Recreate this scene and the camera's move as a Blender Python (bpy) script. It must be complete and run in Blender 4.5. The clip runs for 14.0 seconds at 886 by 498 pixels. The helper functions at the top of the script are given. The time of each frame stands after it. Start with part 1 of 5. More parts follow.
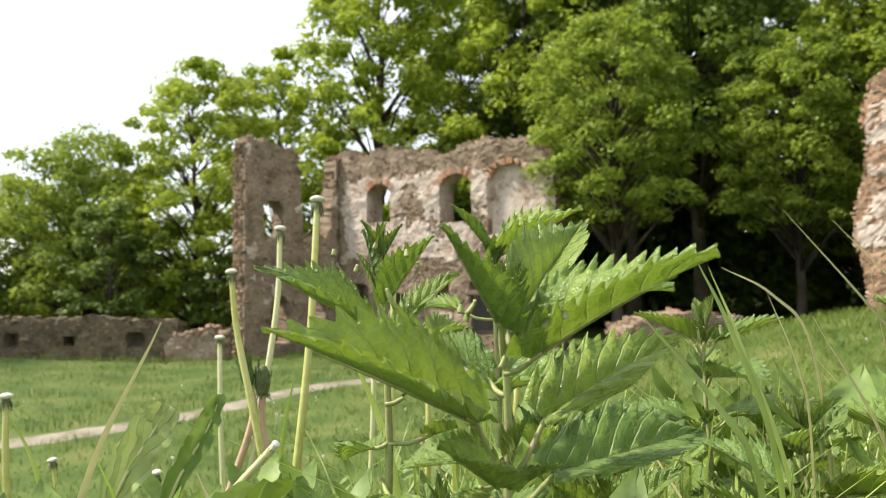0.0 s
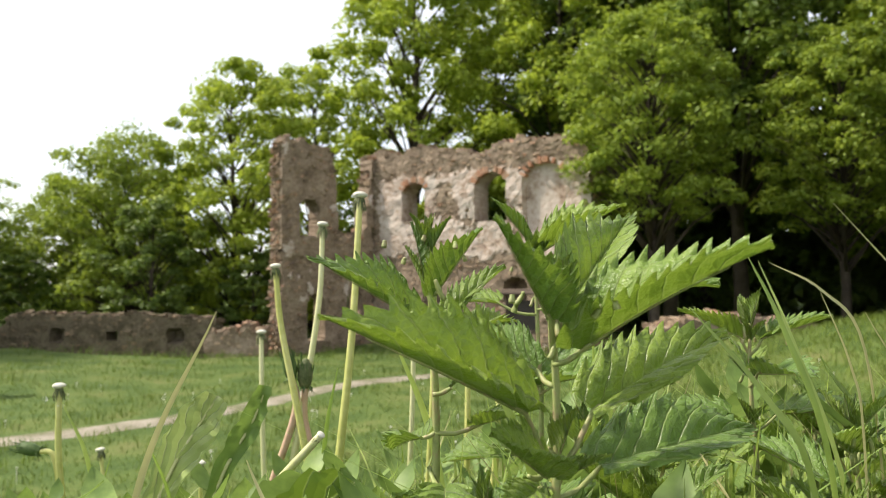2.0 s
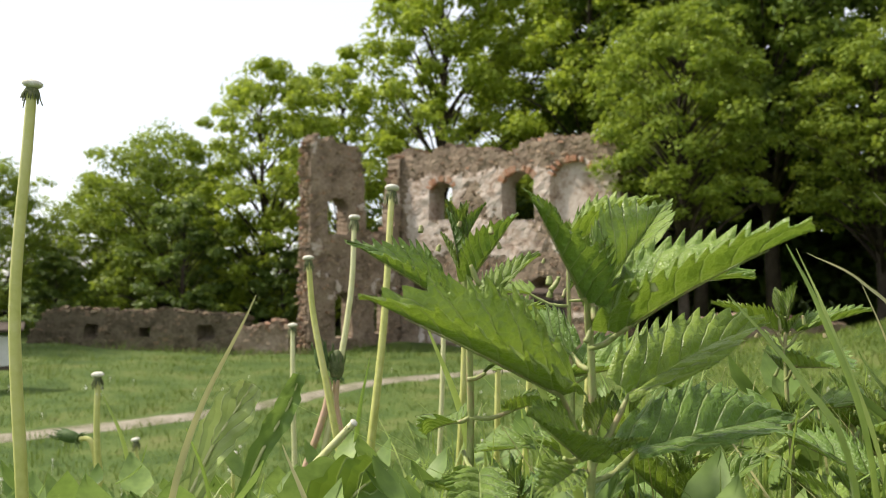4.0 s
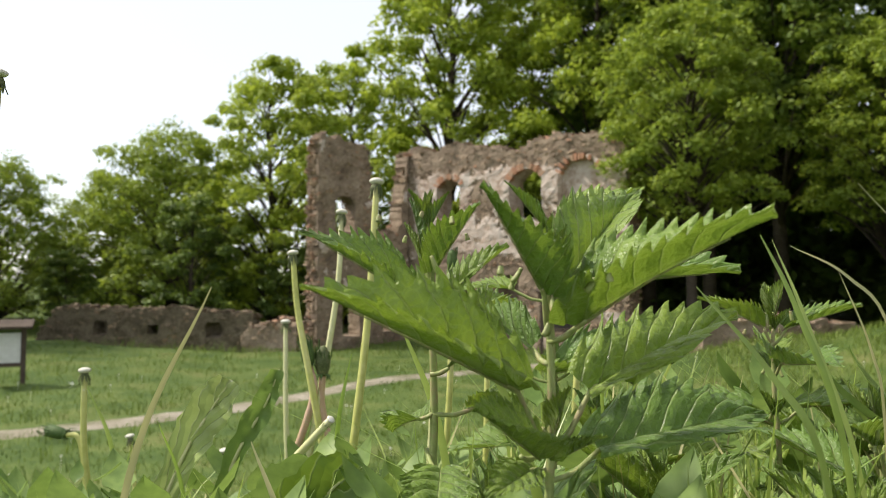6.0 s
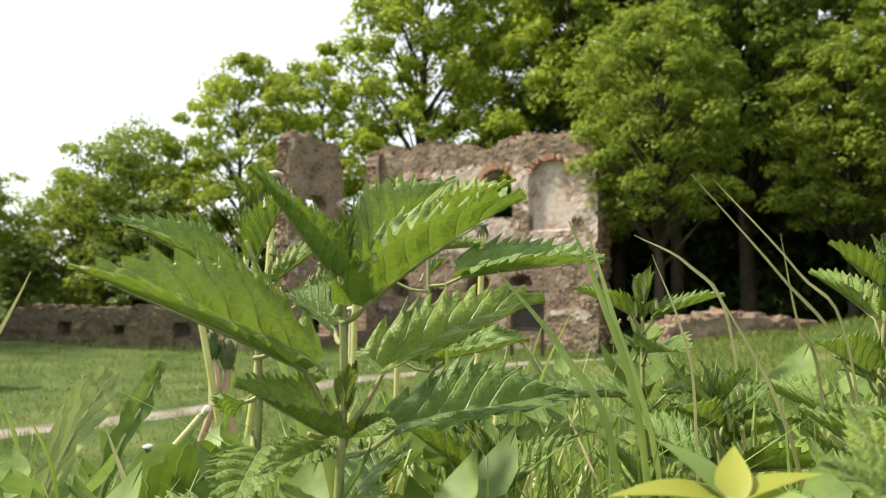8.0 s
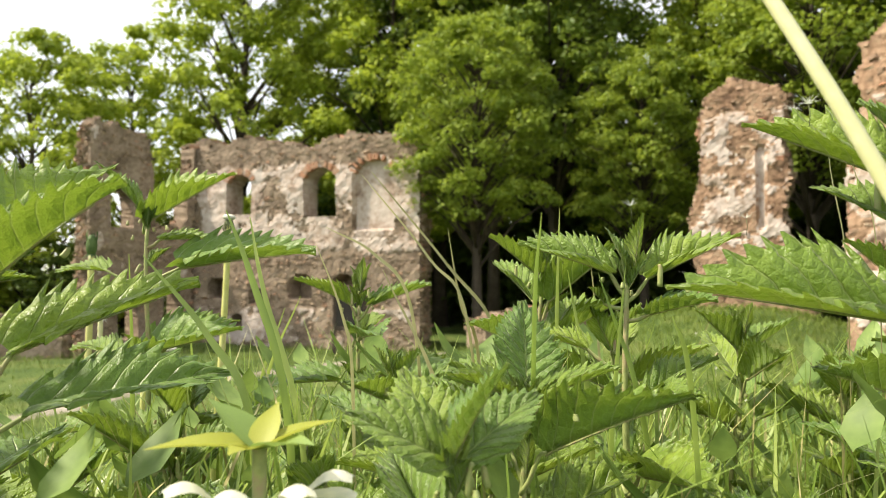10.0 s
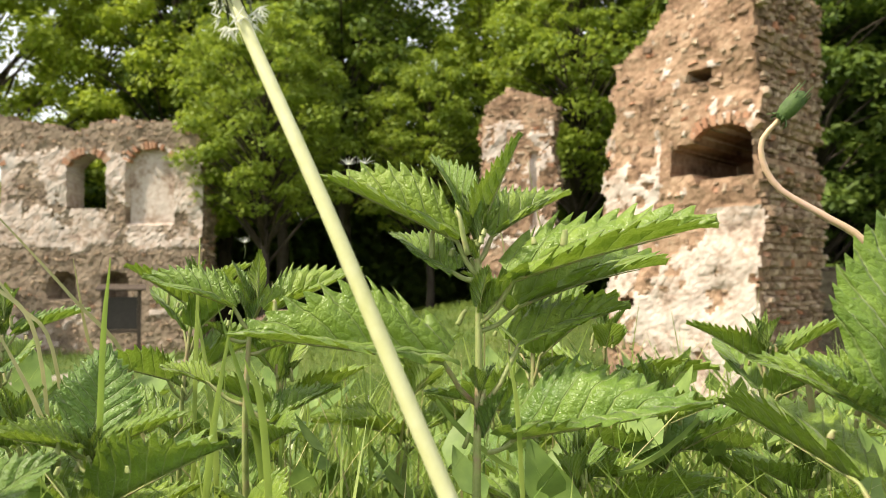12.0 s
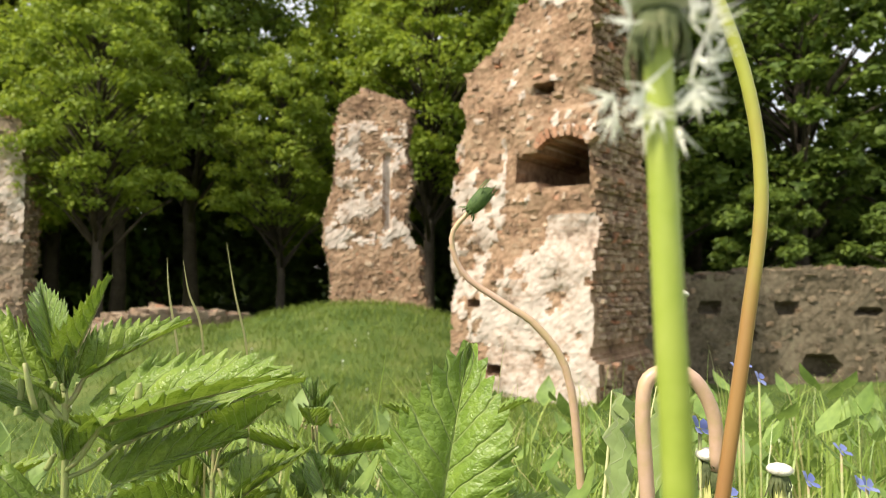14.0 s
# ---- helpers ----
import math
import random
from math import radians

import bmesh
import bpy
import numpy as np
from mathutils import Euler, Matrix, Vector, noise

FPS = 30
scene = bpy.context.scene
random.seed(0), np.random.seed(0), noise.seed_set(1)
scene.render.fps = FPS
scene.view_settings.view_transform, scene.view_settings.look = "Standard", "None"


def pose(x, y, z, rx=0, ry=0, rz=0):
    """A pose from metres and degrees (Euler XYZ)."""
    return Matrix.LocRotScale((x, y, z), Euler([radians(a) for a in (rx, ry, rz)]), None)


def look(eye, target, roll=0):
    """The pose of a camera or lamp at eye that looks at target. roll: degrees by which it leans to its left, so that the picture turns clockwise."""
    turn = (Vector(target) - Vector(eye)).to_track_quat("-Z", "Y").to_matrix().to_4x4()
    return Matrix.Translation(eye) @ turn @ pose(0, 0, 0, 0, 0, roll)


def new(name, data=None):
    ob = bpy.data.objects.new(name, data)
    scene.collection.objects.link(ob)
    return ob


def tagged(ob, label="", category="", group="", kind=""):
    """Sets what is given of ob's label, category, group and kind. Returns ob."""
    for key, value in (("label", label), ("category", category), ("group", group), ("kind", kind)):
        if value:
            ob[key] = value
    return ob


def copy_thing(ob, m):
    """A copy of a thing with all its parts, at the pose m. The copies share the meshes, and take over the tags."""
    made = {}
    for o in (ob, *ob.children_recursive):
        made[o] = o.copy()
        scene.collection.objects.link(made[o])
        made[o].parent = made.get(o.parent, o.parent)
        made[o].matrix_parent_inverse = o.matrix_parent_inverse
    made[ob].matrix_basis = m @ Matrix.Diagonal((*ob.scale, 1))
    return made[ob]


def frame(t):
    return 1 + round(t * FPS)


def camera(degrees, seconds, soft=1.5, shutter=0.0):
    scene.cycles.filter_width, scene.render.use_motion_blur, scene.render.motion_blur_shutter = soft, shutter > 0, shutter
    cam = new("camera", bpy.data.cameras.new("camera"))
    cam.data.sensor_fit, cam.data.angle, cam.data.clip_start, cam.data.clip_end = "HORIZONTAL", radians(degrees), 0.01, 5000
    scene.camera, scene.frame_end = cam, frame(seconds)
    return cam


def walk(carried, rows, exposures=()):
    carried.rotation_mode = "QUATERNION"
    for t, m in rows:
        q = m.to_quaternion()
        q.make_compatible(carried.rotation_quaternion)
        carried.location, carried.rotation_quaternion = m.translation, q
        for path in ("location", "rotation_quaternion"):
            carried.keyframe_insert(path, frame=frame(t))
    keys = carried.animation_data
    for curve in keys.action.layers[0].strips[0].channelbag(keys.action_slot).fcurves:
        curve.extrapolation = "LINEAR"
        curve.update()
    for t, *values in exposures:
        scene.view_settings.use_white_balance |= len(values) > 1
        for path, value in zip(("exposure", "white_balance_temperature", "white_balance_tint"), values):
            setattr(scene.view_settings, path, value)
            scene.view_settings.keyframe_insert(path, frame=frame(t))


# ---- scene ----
cam = camera(64.1, 14.0, soft=0.8)
PATH = [
    (0.0, pose(0.0000, 0.0000, 2.2000, 92.84, 0.54, 0.00)),
    (0.5, pose(0.0013, -0.0025, 2.1986, 92.91, 0.39, 0.79)),
    (1.0, pose(0.0007, -0.0035, 2.1985, 92.90, 0.27, 1.51)),
    (1.5, pose(-0.0015, -0.0028, 2.1988, 92.77, 0.29, 2.10)),
    (2.0, pose(-0.0043, -0.0026, 2.1978, 92.76, 0.17, 2.77)),
    (2.5, pose(-0.0073, -0.0036, 2.1961, 92.75, 0.08, 3.47)),
    (3.0, pose(-0.0094, -0.0052, 2.1946, 92.74, -0.04, 4.18)),
    (5.5, pose(0.0027, 0.0004, 2.1924, 92.57, -0.25, 5.37)),
    (6.0, pose(0.0071, 0.0043, 2.1914, 92.54, -0.31, 5.58)),
    (6.5, pose(0.0158, 0.0085, 2.1905, 92.54, -0.43, 5.68)),
    (7.0, pose(0.0294, 0.0098, 2.1896, 92.49, -0.29, 5.39)),
    (7.2, pose(0.0344, 0.0089, 2.1893, 92.49, -0.30, 5.23)),
    (8.25, pose(0.0640, 0.0010, 2.1860, 92.52, -0.29, 2.10)),
    (9.3, pose(0.0925, -0.0104, 2.1834, 92.56, -0.27, -5.44)),
    (9.5, pose(0.0980, -0.0126, 2.1829, 92.53, -0.26, -7.01)),
    (10.0, pose(0.1107, -0.0187, 2.1825, 92.52, -0.13, -10.75)),
    (10.5, pose(0.1232, -0.0252, 2.1836, 92.46, 0.00, -14.56)),
    (11.0, pose(0.1373, -0.0321, 2.1858, 92.52, -0.13, -19.15)),
    (11.5, pose(0.1539, -0.0391, 2.1917, 92.48, -0.13, -23.65)),
    (12.0, pose(0.1705, -0.0450, 2.1970, 92.26, 0.14, -27.47)),
    (12.5, pose(0.1862, -0.0541, 2.2077, 92.29, 0.12, -31.05)),
    (13.0, pose(0.1992, -0.0646, 2.2222, 92.18, -0.19, -33.99)),
    (13.5, pose(0.2142, -0.0749, 2.2324, 92.21, -0.17, -36.58)),
    (14.0, pose(0.2342, -0.0923, 2.2411, 92.20, -0.22, -39.19)),
]
walk(cam, PATH, exposures=((0.0, 0.76, 6500, 11), (3.0, 0.5, 6550, 11), (6.5, 0.37, 6450, 11), (9.5, 0.85, 6900, 10), (12.5, 0.74, 6850, 10), (14.0, 0.63, 6800, 10)))
cam.data.dof.use_dof = True
cam.data.dof.focus_distance = 0.27
cam.data.dof.aperture_fstop = 25.0

# ---------- light: thin bright cloud with a soft sun ----------
SUN_AZ, SUN_EL = 274.0, 50.0      # compass-like: degrees clockwise from +y, degrees up
world = bpy.data.worlds.new("sky")
scene.world = world
world.use_nodes = True
wn, wl = world.node_tree.nodes, world.node_tree.links
wn.clear()
sky = wn.new("ShaderNodeTexSky")
sky.sky_type, sky.sun_disc = "NISHITA", False
sky.sun_elevation, sky.sun_rotation = radians(SUN_EL), radians(SUN_AZ)
bg_blue = wn.new("ShaderNodeBackground")
bg_blue.inputs["Strength"].default_value = 0.06
wl.new(sky.outputs[0], bg_blue.inputs["Color"])
bg_cloud = wn.new("ShaderNodeBackground")
bg_cloud.inputs["Color"].default_value = (1.0, 0.985, 0.96, 1)
bg_cloud.inputs["Strength"].default_value = 0.62
both = wn.new("ShaderNodeAddShader")
wl.new(bg_blue.outputs[0], both.inputs[0])
wl.new(bg_cloud.outputs[0], both.inputs[1])
wout = wn.new("ShaderNodeOutputWorld")
wl.new(both.outputs[0], wout.inputs["Surface"])
sun = new("sun", bpy.data.lights.new("sun", "SUN"))
sun.data.energy, sun.data.angle, sun.data.color = 4.4, radians(4), (1.0, 0.92, 0.78)
sa, se = radians(SUN_AZ), radians(SUN_EL)
sun.matrix_world = look((0, 0, 40), (-math.sin(sa) * math.cos(se), -math.cos(sa) * math.cos(se), 40 - math.sin(se)))

# ---------- materials ----------
def material(name, rough=0.8, spec=0.3):
    m = bpy.data.materials.new(name)
    m.use_nodes = True
    nt = m.node_tree
    b = nt.nodes["Principled BSDF"]
    b.inputs["Roughness"].default_value = rough
    b.inputs["Specular IOR Level"].default_value = spec
    return m, nt.nodes, nt.links, b


def ramp(n, stops):
    r = n.new("ShaderNodeValToRGB")
    e = r.color_ramp.elements
    while len(e) < len(stops):
        e.new(0.5)
    for el, (p, c) in zip(e, stops):
        el.position, el.color = p, (*c, 1)
    return r


def noise_tex(n, l, scale, detail=4, coord="Object", rough=0.55):
    tc = n.new("ShaderNodeTexCoord")
    t = n.new("ShaderNodeTexNoise")
    t.inputs["Scale"].default_value, t.inputs["Detail"].default_value, t.inputs["Roughness"].default_value = scale, detail, rough
    l.new(tc.outputs[coord], t.inputs["Vector"])
    return t


def mixc(n, l, a, b, fac, mode="MIX"):
    m = n.new("ShaderNodeMix")
    m.data_type, m.blend_type = "RGBA", mode
    for sock, v in ((m.inputs[6], a), (m.inputs[7], b), (m.inputs[0], fac)):
        if hasattr(v, "is_linked"):
            l.new(v, sock)
        elif isinstance(v, tuple):
            sock.default_value = (*v, 1)
        else:
            sock.default_value = v
    return m.outputs[2]


def calc(n, l, op, a, b=0.0, clamp=False):
    m = n.new("ShaderNodeMath")
    m.operation, m.use_clamp = op, clamp
    for sock, v in ((m.inputs[0], a), (m.inputs[1], b)):
        if hasattr(v, "is_linked"):
            l.new(v, sock)
        else:
            sock.default_value = v
    return m.outputs[0]


def bump(n, l, bsdf, height, strength, dist):
    b = n.new("ShaderNodeBump")
    b.inputs["Strength"].default_value, b.inputs["Distance"].default_value = strength, dist
    l.new(height, b.inputs["Height"])
    l.new(b.outputs[0], bsdf.inputs["Normal"])


def random_value(n, l):
    """one random number for each object and each loose piece of a mesh"""
    o, g = n.new("ShaderNodeObjectInfo"), n.new("ShaderNodeNewGeometry")
    s = calc(n, l, "ADD", o.outputs["Random"], g.outputs["Random Per Island"])
    return calc(n, l, "FRACT", s)


def two_scale(name, stops, s1, s2, rough, bump_d, spec=0.25):
    m, n, l, b = material(name, rough, spec)
    big, fine = noise_tex(n, l, s1, 5), noise_tex(n, l, s2, 6)
    f = calc(n, l, "ADD", calc(n, l, "MULTIPLY", big.outputs[0], 0.55), calc(n, l, "MULTIPLY", fine.outputs[0], 0.45))
    r = ramp(n, stops)
    l.new(f, r.inputs[0])
    l.new(r.outputs[0], b.inputs["Base Color"])
    bump(n, l, b, fine.outputs[0], 0.7, bump_d)
    return m


def varied(name, stops, s2, rough, bump_d, spec=0.25):
    m, n, l, b = material(name, rough, spec)
    r = ramp(n, stops)
    l.new(random_value(n, l), r.inputs[0])
    fine = noise_tex(n, l, s2, 6)
    c = mixc(n, l, r.outputs[0], (0.5, 0.5, 0.5), calc(n, l, "MULTIPLY", fine.outputs[0], 0.0))
    hue = mixc(n, l, c, ramp_of(n, l, fine.outputs[0], [(0.3, (0.55, 0.52, 0.5)), (0.7, (1.25, 1.2, 1.15))]), 1.0, "MULTIPLY")
    l.new(hue, b.inputs["Base Color"])
    bump(n, l, b, fine.outputs[0], 0.8, bump_d)
    return m


def ramp_of(n, l, value, stops):
    r = ramp(n, stops)
    l.new(value, r.inputs[0])
    return r.outputs[0]


def foliage(name, dark, light, glow, s2=30.0, through_amount=0.35, rough=0.55, spec=0.3):
    """leaf: gloss and light that shines through, varied leaf by leaf"""
    m, n, l, b = material(name, rough, spec)
    c = mixc(n, l, dark, light, random_value(n, l))
    f = noise_tex(n, l, s2, 3)
    c = mixc(n, l, c, ramp_of(n, l, f.outputs[0], [(0.3, (0.7, 0.75, 0.7)), (0.7, (1.25, 1.2, 1.1))]), 1.0, "MULTIPLY")
    l.new(c, b.inputs["Base Color"])
    tr = n.new("ShaderNodeBsdfTranslucent")
    l.new(mixc(n, l, c, glow, 0.5), tr.inputs["Color"])
    mx = n.new("ShaderNodeMixShader")
    mx.inputs[0].default_value = through_amount
    l.new(b.outputs[0], mx.inputs[1])
    l.new(tr.outputs[0], mx.inputs[2])
    l.new(mx.outputs[0], n["Material Output"].inputs["Surface"])
    return m


def nettle_leaf_material(name, base, vein, glow):
    """green leaf with sunken veins and puffed cells between them; u runs along the leaf, v across; downy sheen"""
    m, n, l, b = material(name, 0.40, 0.45)
    b.inputs["Sheen Weight"].default_value, b.inputs["Sheen Roughness"].default_value = 0.10, 0.4
    uv = n.new("ShaderNodeUVMap")
    uv.uv_map = "UVMap"
    sep = n.new("ShaderNodeSeparateXYZ")
    l.new(uv.outputs[0], sep.inputs[0])
    v = calc(n, l, "ABSOLUTE", calc(n, l, "SUBTRACT", calc(n, l, "MULTIPLY", sep.outputs[1], 2.0), 1.0))
    warp = noise_tex(n, l, 7.0, 2)
    ph = calc(n, l, "SUBTRACT", calc(n, l, "MULTIPLY", sep.outputs[0], 7.0), calc(n, l, "MULTIPLY", v, 1.7))
    ph = calc(n, l, "ADD", ph, calc(n, l, "MULTIPLY", warp.outputs[0], 0.35))
    saw = calc(n, l, "ABSOLUTE", calc(n, l, "SUBTRACT", calc(n, l, "FRACT", calc(n, l, "ADD", ph, 19.0)), 0.5))
    side = calc(n, l, "SUBTRACT", 1.0, calc(n, l, "DIVIDE", saw, 0.075), True)
    mid = calc(n, l, "SUBTRACT", 1.0, calc(n, l, "DIVIDE", v, 0.05), True)
    veins = calc(n, l, "MAXIMUM", calc(n, l, "MULTIPLY", side, 0.75), mid)
    f = noise_tex(n, l, 5.0, 5)
    tco = n.new("ShaderNodeTexCoord")
    cells = n.new("ShaderNodeTexVoronoi")
    cells.feature = "DISTANCE_TO_EDGE"
    cells.inputs["Scale"].default_value = 19.0
    l.new(tco.outputs["Object"], cells.inputs["Vector"])
    net = calc(n, l, "MINIMUM", calc(n, l, "MULTIPLY", cells.outputs["Distance"], 3.6), 1.0)
    fine = n.new("ShaderNodeTexVoronoi")
    fine.feature = "DISTANCE_TO_EDGE"
    fine.inputs["Scale"].default_value = 55.0
    l.new(tco.outputs["Object"], fine.inputs["Vector"])
    net2 = calc(n, l, "MINIMUM", calc(n, l, "MULTIPLY", fine.outputs["Distance"], 4.0), 1.0)
    c = mixc(n, l, base, ramp_of(n, l, f.outputs[0], [(0.3, (0.72, 0.80, 0.75)), (0.7, (1.25, 1.18, 1.05))]), 1.0, "MULTIPLY")
    c = mixc(n, l, c, ramp_of(n, l, net, [(0.0, (1.18, 1.16, 1.2)), (0.35, (0.97, 0.98, 0.95))]), 1.0, "MULTIPLY")
    o = n.new("ShaderNodeObjectInfo")
    c = mixc(n, l, c, ramp_of(n, l, o.outputs["Random"], [(0.0, (0.72, 0.82, 0.9)), (1.0, (1.25, 1.14, 0.85))]), 1.0, "MULTIPLY")
    c = mixc(n, l, c, vein, calc(n, l, "MULTIPLY", veins, 0.7))
    l.new(c, b.inputs["Base Color"])
    hgt = calc(n, l, "ADD", calc(n, l, "MULTIPLY", net, 0.20), calc(n, l, "MULTIPLY", net2, 0.08))
    hgt = calc(n, l, "ADD", hgt, calc(n, l, "SUBTRACT", calc(n, l, "MULTIPLY", saw, 1.3), calc(n, l, "MULTIPLY", veins, 0.5)))
    bump(n, l, b, hgt, 1.0, 0.0011)
    tr = n.new("ShaderNodeBsdfTranslucent")
    l.new(b.inputs["Normal"].links[0].from_socket, tr.inputs["Normal"])
    l.new(mixc(n, l, c, glow, 0.5), tr.inputs["Color"])
    mx = n.new("ShaderNodeMixShader")
    mx.inputs[0].default_value = 0.27
    l.new(b.outputs[0], mx.inputs[1])
    l.new(tr.outputs[0], mx.inputs[2])
    l.new(mx.outputs[0], n["Material Output"].inputs["Surface"])
    return m


MORTAR = two_scale("rubble_mortar", [(0.35, (0.09, 0.065, 0.046)), (0.45, (0.20, 0.15, 0.108)), (0.56, (0.29, 0.225, 0.165)), (0.68, (0.37, 0.30, 0.225))], 1.6, 11.0, 0.95, 0.03)
MORTAR_WARM = two_scale("reddish_mortar", [(0.36, (0.10, 0.06, 0.038)), (0.45, (0.24, 0.15, 0.095)), (0.56, (0.35, 0.235, 0.155)), (0.68, (0.44, 0.33, 0.235))], 1.6, 9.0, 0.95, 0.04)
PLASTER = two_scale("old_plaster", [(0.36, (0.21, 0.15, 0.115)), (0.43, (0.38, 0.295, 0.235)), (0.50, (0.48, 0.40, 0.345)), (0.62, (0.57, 0.505, 0.45))], 1.3, 8.0, 0.9, 0.012)
STONE = varied("rubble_stone", [(0.0, (0.16, 0.125, 0.095)), (0.35, (0.29, 0.22, 0.155)), (0.6, (0.38, 0.30, 0.215)), (0.8, (0.33, 0.25, 0.18)), (1.0, (0.40, 0.24, 0.16))], 9.0, 0.92, 0.02)
STONE_WARM = varied("warm_stone", [(0.0, (0.17, 0.12, 0.085)), (0.3, (0.30, 0.215, 0.15)), (0.6, (0.39, 0.295, 0.21)), (0.85, (0.46, 0.37, 0.28)), (1.0, (0.40, 0.185, 0.11))], 9.0, 0.92, 0.02)
# mortar and stone of the low walls, darkened to carry the shade they stand in
MORTAR_SHADED = two_scale("shaded_mortar", [(0.36, (0.05, 0.042, 0.026)), (0.46, (0.11, 0.088, 0.058)), (0.56, (0.16, 0.13, 0.09)), (0.68, (0.19, 0.175, 0.11))], 1.6, 11.0, 0.95, 0.03)
STONE_SHADED = varied("shaded_stone", [(0.0, (0.08, 0.07, 0.045)), (0.4, (0.15, 0.12, 0.085)), (0.7, (0.20, 0.165, 0.115)), (1.0, (0.24, 0.17, 0.115))], 9.0, 0.92, 0.02)
BRICK = varied("red_brick", [(0.0, (0.36, 0.19, 0.12)), (0.5, (0.45, 0.25, 0.16)), (1.0, (0.44, 0.31, 0.22))], 14.0, 0.9, 0.008)
BARK = two_scale("bark", [(0.3, (0.03, 0.024, 0.018)), (0.55, (0.075, 0.06, 0.045)), (0.75, (0.13, 0.11, 0.085))], 2.0, 16.0, 0.95, 0.03)
WOOD = two_scale("weathered_board", [(0.3, (0.045, 0.032, 0.025)), (0.7, (0.11, 0.085, 0.065))], 3.0, 30.0, 0.85, 0.006)
DARK_PANEL = two_scale("shaded_notice_panel", [(0.3, (0.03, 0.026, 0.022)), (0.7, (0.06, 0.05, 0.045))], 3.0, 20.0, 0.6, 0.002)
PALE_PANEL = two_scale("pale_notice_panel", [(0.3, (0.5, 0.5, 0.48)), (0.7, (0.68, 0.68, 0.66))], 3.0, 20.0, 0.5, 0.001)
GROUND = two_scale("meadow_soil_and_grass", [(0.36, (0.032, 0.060, 0.011)), (0.46, (0.062, 0.105, 0.021)), (0.56, (0.105, 0.142, 0.033)), (0.68, (0.17, 0.158, 0.065))], 0.9, 22.0, 0.95, 0.04)
PATH_MAT = two_scale("trodden_gravel", [(0.38, (0.10, 0.12, 0.045)), (0.46, (0.20, 0.18, 0.125)), (0.55, (0.29, 0.26, 0.205)), (0.7, (0.37, 0.335, 0.28))], 1.5, 30.0, 0.95, 0.02)
MEADOW = foliage("meadow_blades", (0.05, 0.095, 0.016), (0.145, 0.19, 0.04), (0.3, 0.42, 0.08), 3.0, 0.3, 0.6)
LUSH = foliage("lush_mound_blades", (0.095, 0.15, 0.024), (0.21, 0.27, 0.055), (0.34, 0.46, 0.08), 3.0, 0.3, 0.6)
BLADE = foliage("grass_blades", (0.15, 0.26, 0.04), (0.36, 0.44, 0.13), (0.48, 0.6, 0.12), 40.0, 0.4, 0.35, 0.5)
STRAW = foliage("dry_grass", (0.32, 0.30, 0.13), (0.5, 0.47, 0.25), (0.6, 0.55, 0.25), 40.0, 0.25, 0.5)
TREE_MID = foliage("tree_leaves", (0.135, 0.205, 0.027), (0.285, 0.365, 0.053), (0.42, 0.52, 0.05), 2.0, 0.4)
TREE_LIGHT = foliage("young_tree_leaves", (0.19, 0.27, 0.025), (0.37, 0.45, 0.058), (0.5, 0.6, 0.06), 2.0, 0.42)
TREE_DEEP = foliage("deep_green_tree_leaves", (0.085, 0.145, 0.024), (0.20, 0.275, 0.046), (0.32, 0.42, 0.05), 2.0, 0.38)
# darker leaf colour with the shade inside the wood already in it
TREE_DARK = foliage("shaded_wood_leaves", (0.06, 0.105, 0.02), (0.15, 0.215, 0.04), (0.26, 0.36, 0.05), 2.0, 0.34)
NETTLE_M = nettle_leaf_material("nettle_leaf", (0.152, 0.238, 0.042), (0.42, 0.50, 0.20), (0.34, 0.47, 0.04))
PALE_LEAF = nettle_leaf_material("pale_crinkled_leaf", (0.26, 0.34, 0.15), (0.5, 0.55, 0.33), (0.5, 0.6, 0.2))
LOW_M = foliage("low_broad_leaves", (0.12, 0.20, 0.045), (0.25, 0.35, 0.11), (0.3, 0.42, 0.08), 120.0, 0.33, 0.5)
STEM_M = two_scale("nettle_stem", [(0.35, (0.16, 0.19, 0.06)), (0.5, (0.27, 0.31, 0.11)), (0.65, (0.30, 0.20, 0.13))], 25.0, 300.0, 0.5, 0.0005, 0.4)
DAND_M = two_scale("dandelion_stalk", [(0.3, (0.36, 0.38, 0.085)), (0.5, (0.50, 0.50, 0.17)), (0.72, (0.58, 0.56, 0.27))], 14.0, 220.0, 0.4, 0.0003, 0.45)
GREEN_STALK = two_scale("green_dandelion_stalk", [(0.3, (0.20, 0.27, 0.035)), (0.5, (0.29, 0.36, 0.06)), (0.72, (0.38, 0.43, 0.10))], 14.0, 220.0, 0.4, 0.0003, 0.45)
PALE_STALK = two_scale("pale_dandelion_stalk", [(0.3, (0.48, 0.48, 0.20)), (0.7, (0.64, 0.63, 0.40))], 14.0, 220.0, 0.4, 0.0003, 0.45)
RED_STALK, rn, rl_, rbs = material("reddish_stalk", 0.35, 0.5)
rtc, rsep = rn.new("ShaderNodeTexCoord"), rn.new("ShaderNodeSeparateXYZ")
rl_.new(rtc.outputs["Generated"], rsep.inputs[0])
rmix = calc(rn, rl_, "ADD", rsep.outputs[2], calc(rn, rl_, "MULTIPLY", noise_tex(rn, rl_, 60.0).outputs[0], 0.25))
rl_.new(ramp_of(rn, rl_, rmix, [(0.3, (0.25, 0.10, 0.05)), (0.75, (0.30, 0.17, 0.06)), (1.0, (0.36, 0.38, 0.07))]), rbs.inputs["Base Color"])
